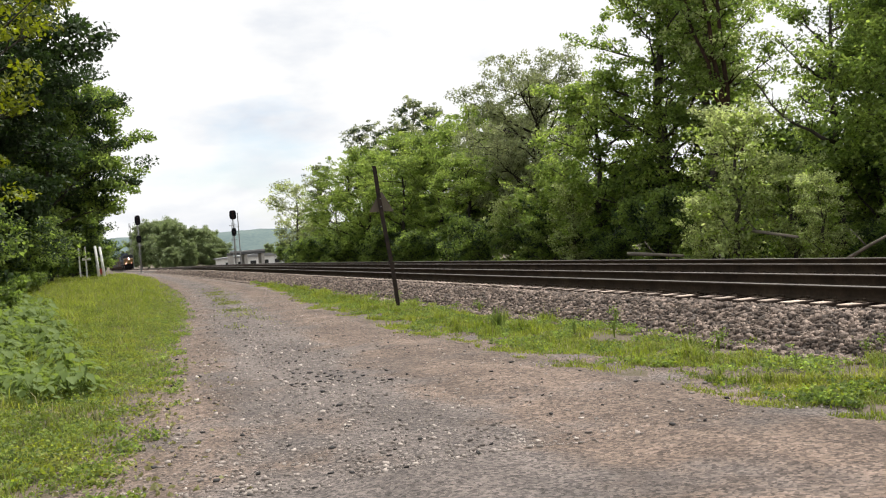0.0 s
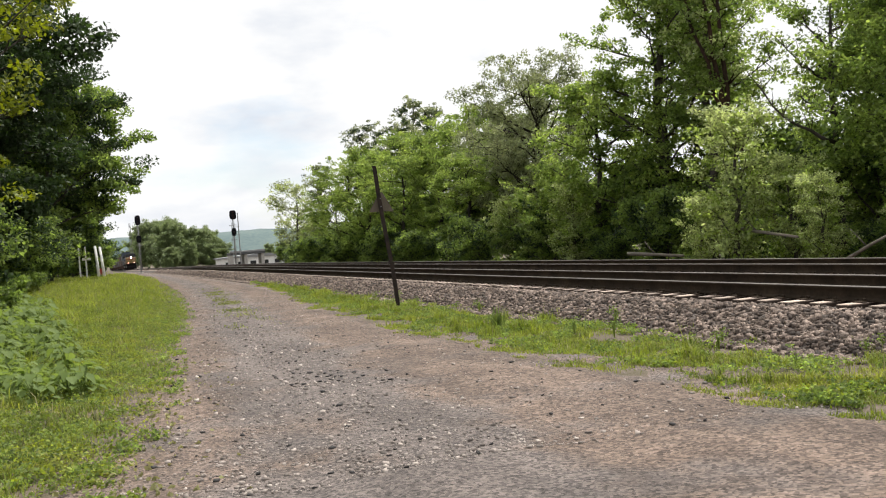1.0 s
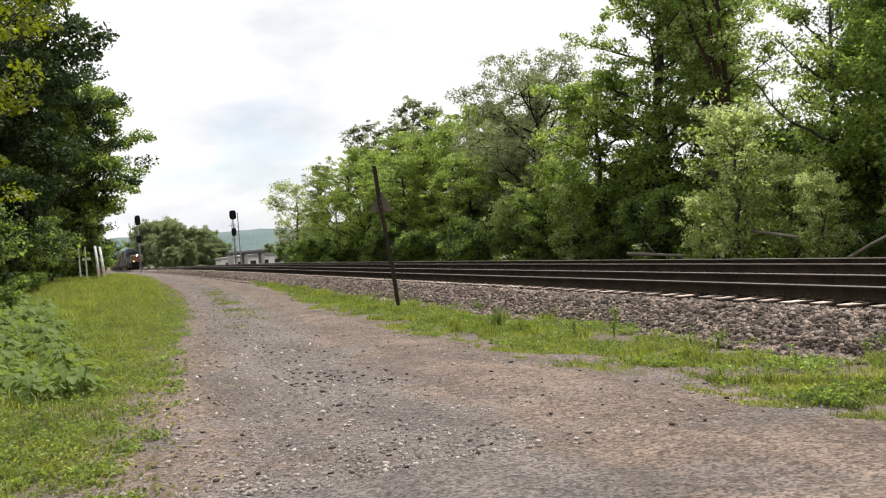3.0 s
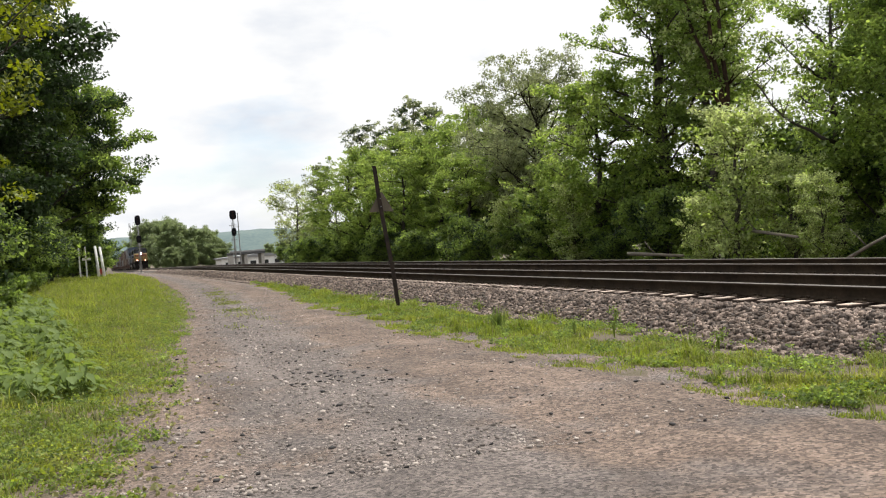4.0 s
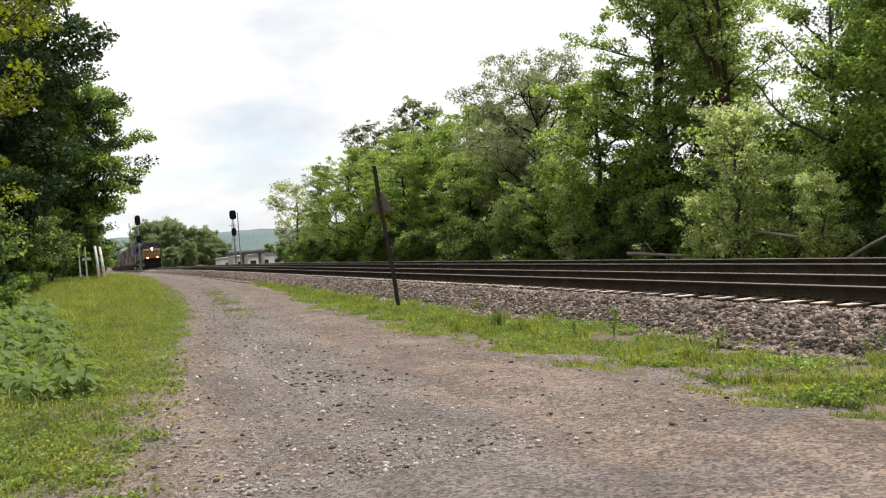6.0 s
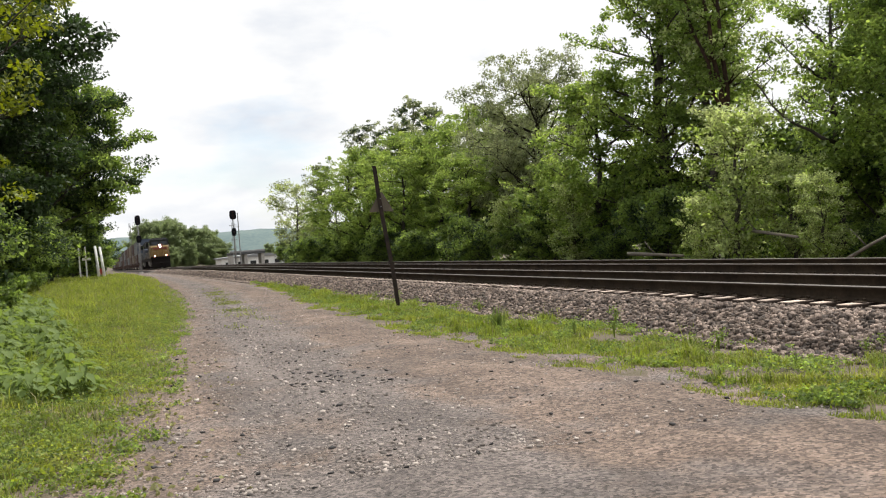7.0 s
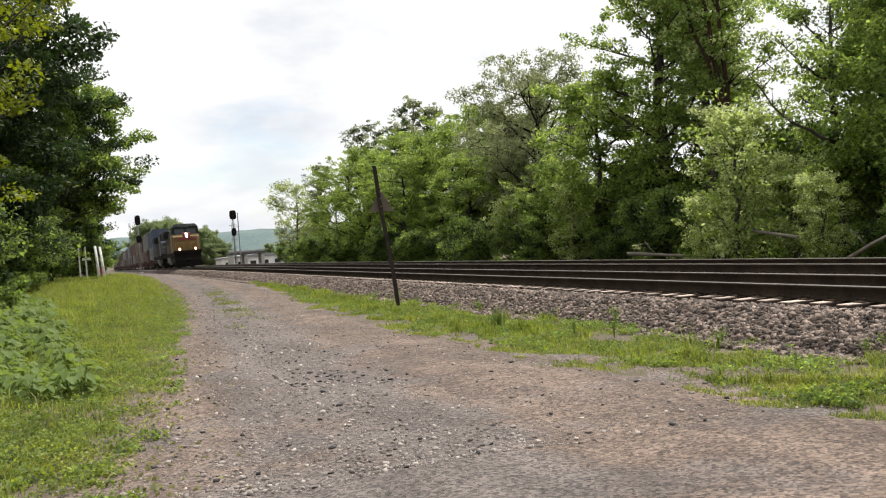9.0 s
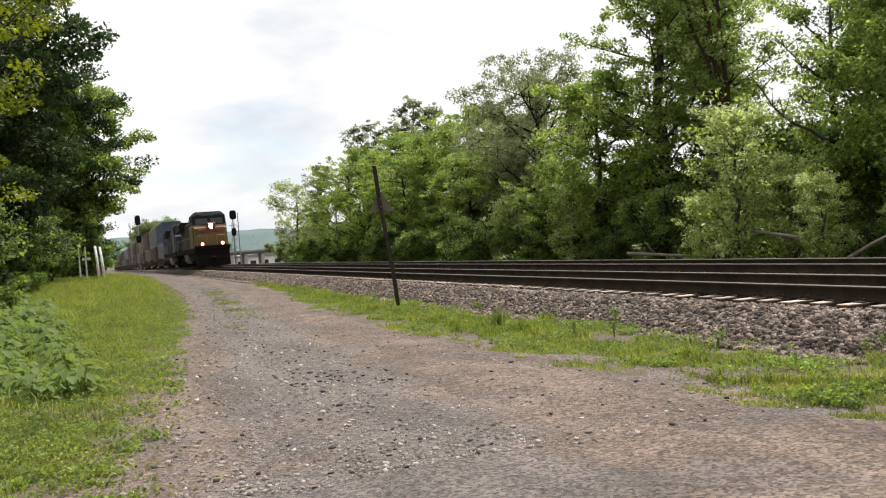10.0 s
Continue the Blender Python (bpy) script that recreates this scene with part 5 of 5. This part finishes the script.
    part("radiator", Shape().prism([(-1.5, 3.9), (1.5, 3.9), (1.5, 4.55), (1.3, 4.75), (-1.3, 4.75), (-1.5, 4.55)], 16.6, 21.3), upper, hood, "overhanging radiator wings")
    part("exhaust", Shape().box(-0.4, 0.4, 12.2, 13.6, 4.5, 4.78, 0.05), SOOT, hood)
    part("dynamic_brake", Shape().box(-1.3, 1.3, 5.0, 7.6, 3.3, 4.6, 0.06), body, hood)
    for k in range(11):
        for sx in (-1, 1):
            x0, x1 = sorted((sx * 0.945, sx * 0.975))
            part("engine_door", Shape().box(x0, x1, 7.9 + 0.78 * k, 8.55 + 0.78 * k, 2.0, 3.8, 0.01), body, hood)
    t = Shape().prism([(-1.35, 0.75), (-1.15, 0.45), (1.15, 0.45), (1.35, 0.75), (1.45, 1.3), (-1.45, 1.3)], 8.6, 13.6)
    part("fuel_tank", t, TANK, lo, "pale grey fuel tank")
    rail_ = Shape()
    for sx in (-1, 1):
        for k in range(9):
            yy = 5.6 + 1.95 * k
            rail_.tube([(sx * 1.48, yy, 1.78), (sx * 1.48, yy, 2.85)], 0.018, 4)
        rail_.tube([(sx * 1.48, 5.6, 2.85), (sx * 1.48, 21.2, 2.85)], 0.018, 4)
        rail_.tube([(sx * 1.3, 0.25, 1.95), (sx * 1.3, 0.25, 2.85), (sx * 0.4, 0.25, 2.85), (sx * 0.4, 0.25, 1.95)], 0.02, 4)
    part("handrail", rail_, CREAM if lit else SLATE, lo)
    st = Shape()
    for sx in (-1, 1):
        for yy in (1.0, 21.2):
            for k in range(4):
                st.box(min(sx * 1.2, sx * 1.52), max(sx * 1.2, sx * 1.52), yy - 0.3, yy + 0.3, 0.45 + 0.33 * k, 0.50 + 0.33 * k)
    part("steps", st, SOOT, lo)
    truck(lo, 4.6, 3)
    truck(lo, 17.7, 3)
    return lo


def container(parent, y0, length, z0, high, colour, label):
    """A corrugated box with corner posts and door bars."""
    s = Shape()
    n = int(length / 0.55)
    s.box(-1.19, 1.19, y0 + 0.04, y0 + length - 0.04, z0 + 0.05, z0 + high - 0.05)
    for k in range(n):
        a = y0 + 0.2 + (length - 0.4) * k / n
        for sx in (-1, 1):
            x0, x1 = sorted((sx * 1.185, sx * 1.215))
            s.box(x0, x1, a, a + 0.27, z0 + 0.15, z0 + high - 0.15)
    for x in (-1.22, 1.08):
        for y in (y0, y0 + length - 0.14):
            s.box(x, x + 0.14, y, y + 0.14, z0, z0 + high, 0.01)
    for z in (z0, z0 + high - 0.13):
        s.box(-1.21, -1.08, y0, y0 + length, z, z + 0.13)
        s.box(1.08, 1.21, y0, y0 + length, z, z + 0.13)
        s.box(-1.2, 1.2, y0 + 0.005, y0 + 0.12, z, z + 0.13)
    for x in (-0.75, -0.3, 0.3, 0.75):
        s.tube([(x, y0 + 0.02, z0 + 0.1), (x, y0 + 0.02, z0 + high - 0.1)], 0.025, 5)
    part("container", s, BOXES[colour], parent, label)


def make_well_car(low, high):
    ca = thing("well_car", "brown red well car carrying a double stack of containers", "freight car", group="train")
    s = Shape()
    s.side([(1.2, 1.05), (3.0, 1.15), (3.4, 0.45), (17.8, 0.45), (18.2, 1.15), (20.0, 1.05), (20.0, 1.25), (18.3, 1.45), (2.9, 1.45), (1.2, 1.25)], -1.42, -1.25)
    s.side([(1.2, 1.05), (3.0, 1.15), (3.4, 0.45), (17.8, 0.45), (18.2, 1.15), (20.0, 1.05), (20.0, 1.25), (18.3, 1.45), (2.9, 1.45), (1.2, 1.25)], 1.25, 1.42)
    s.box(-1.3, 1.3, 3.4, 17.8, 0.35, 0.5, 0.02)
    s.box(-1.42, 1.42, 0.9, 3.2, 1.05, 1.3, 0.03)
    s.box(-1.42, 1.42, 18.0, 20.3, 1.05, 1.3, 0.03)
    s.box(-0.12, 0.12, -0.1, 1.0, 0.75, 1.0, 0.03)
    part("well", s, RUSTCAR, ca, "brown red steel well frame")
    rib = Shape().box(-0.025, 0.025, 0, 0.12, 0.5, 1.42).mesh("side_rib", RUSTCAR)
    for k in range(13):
        for sx in (-1, 1):
            piece("side_rib", rib, ca, pose(sx * 1.445, 3.7 + 1.12 * k, 0))
    container(ca, 4.0, 13.2, 0.5, 2.9, low, low + " shipping container")
    container(ca, 3.0 if high != "brown red" else 4.0, 15.2 if high != "brown red" else 13.2, 3.41, 2.9, high, high + " shipping container")
    truck(ca, 2.1, 2)
    truck(ca, 19.1, 2)
    return ca


TRAIN = []          # (vehicle, distance of its leading end behind the train's, length)


def make_train():
    TRAIN.append((make_loco("dusty yellow and dark green diesel locomotive with lit headlights", BROWNSIDE, DARKGREEN, CREAM, ORANGE, True), 0.0, 22.3))
    TRAIN.append((make_loco("dark grimy diesel locomotive coupled behind the leader", BROWNSIDE, DARKGREEN, SLATE, NAVY, False), 22.3, 22.3))
    at = 44.4
    order = (("pale grey", "slate blue"), ("brown red", "pale grey"), ("tan", "brown red"), ("rust orange", "tan"), ("pale grey", "rust orange"), ("brown red", "brown red"), ("dark grey", "pale grey"),
             ("rust orange", "brown red"))
    first = {}
    for k in range(21):
        pair = order[k] if k < len(order) else order[1 + (k * 5 + 2) % 7]
        if pair in first:
            ca = copy_thing(first[pair], Matrix.Identity(4))
        else:
            ca = first[pair] = make_well_car(*pair)
        TRAIN.append((ca, at, 21.0))
        at += 21.2


make_ground()
make_road()
make_ballast()
make_track(NEAR_C, 0.0, "near railway track with rusty rails and weathered wooden ties", 2.0, 110.0, 330.0)
make_track(FAR_C, 0.04, "second railway track with rusty rails beyond the first", 2.0, 70.0, 250.0)
make_train()
make_lineside()
make_post()
make_far()
make_trees()
make_logs()
make_grass()
make_weeds()
scatter_stones()

SPEED, FRONT_AT_END = 25.4, 87.4


def motions():
    """The train comes on at an even speed; each vehicle keeps to the line's fall."""
    for car, behind, length in TRAIN:
        rows = []
        for k in range(11):
            y = FRONT_AT_END + SPEED * (10.0 - k) + behind
            a, b = RAIL_TOP - dip(y + 0.12 * length), RAIL_TOP - dip(y + 0.88 * length)
            rows.append((float(k), pose(NEAR_C, y, a + (a - b) * 0.158, math.degrees(math.atan2(b - a, 0.76 * length)))))
        walk(car, rows)


motions()
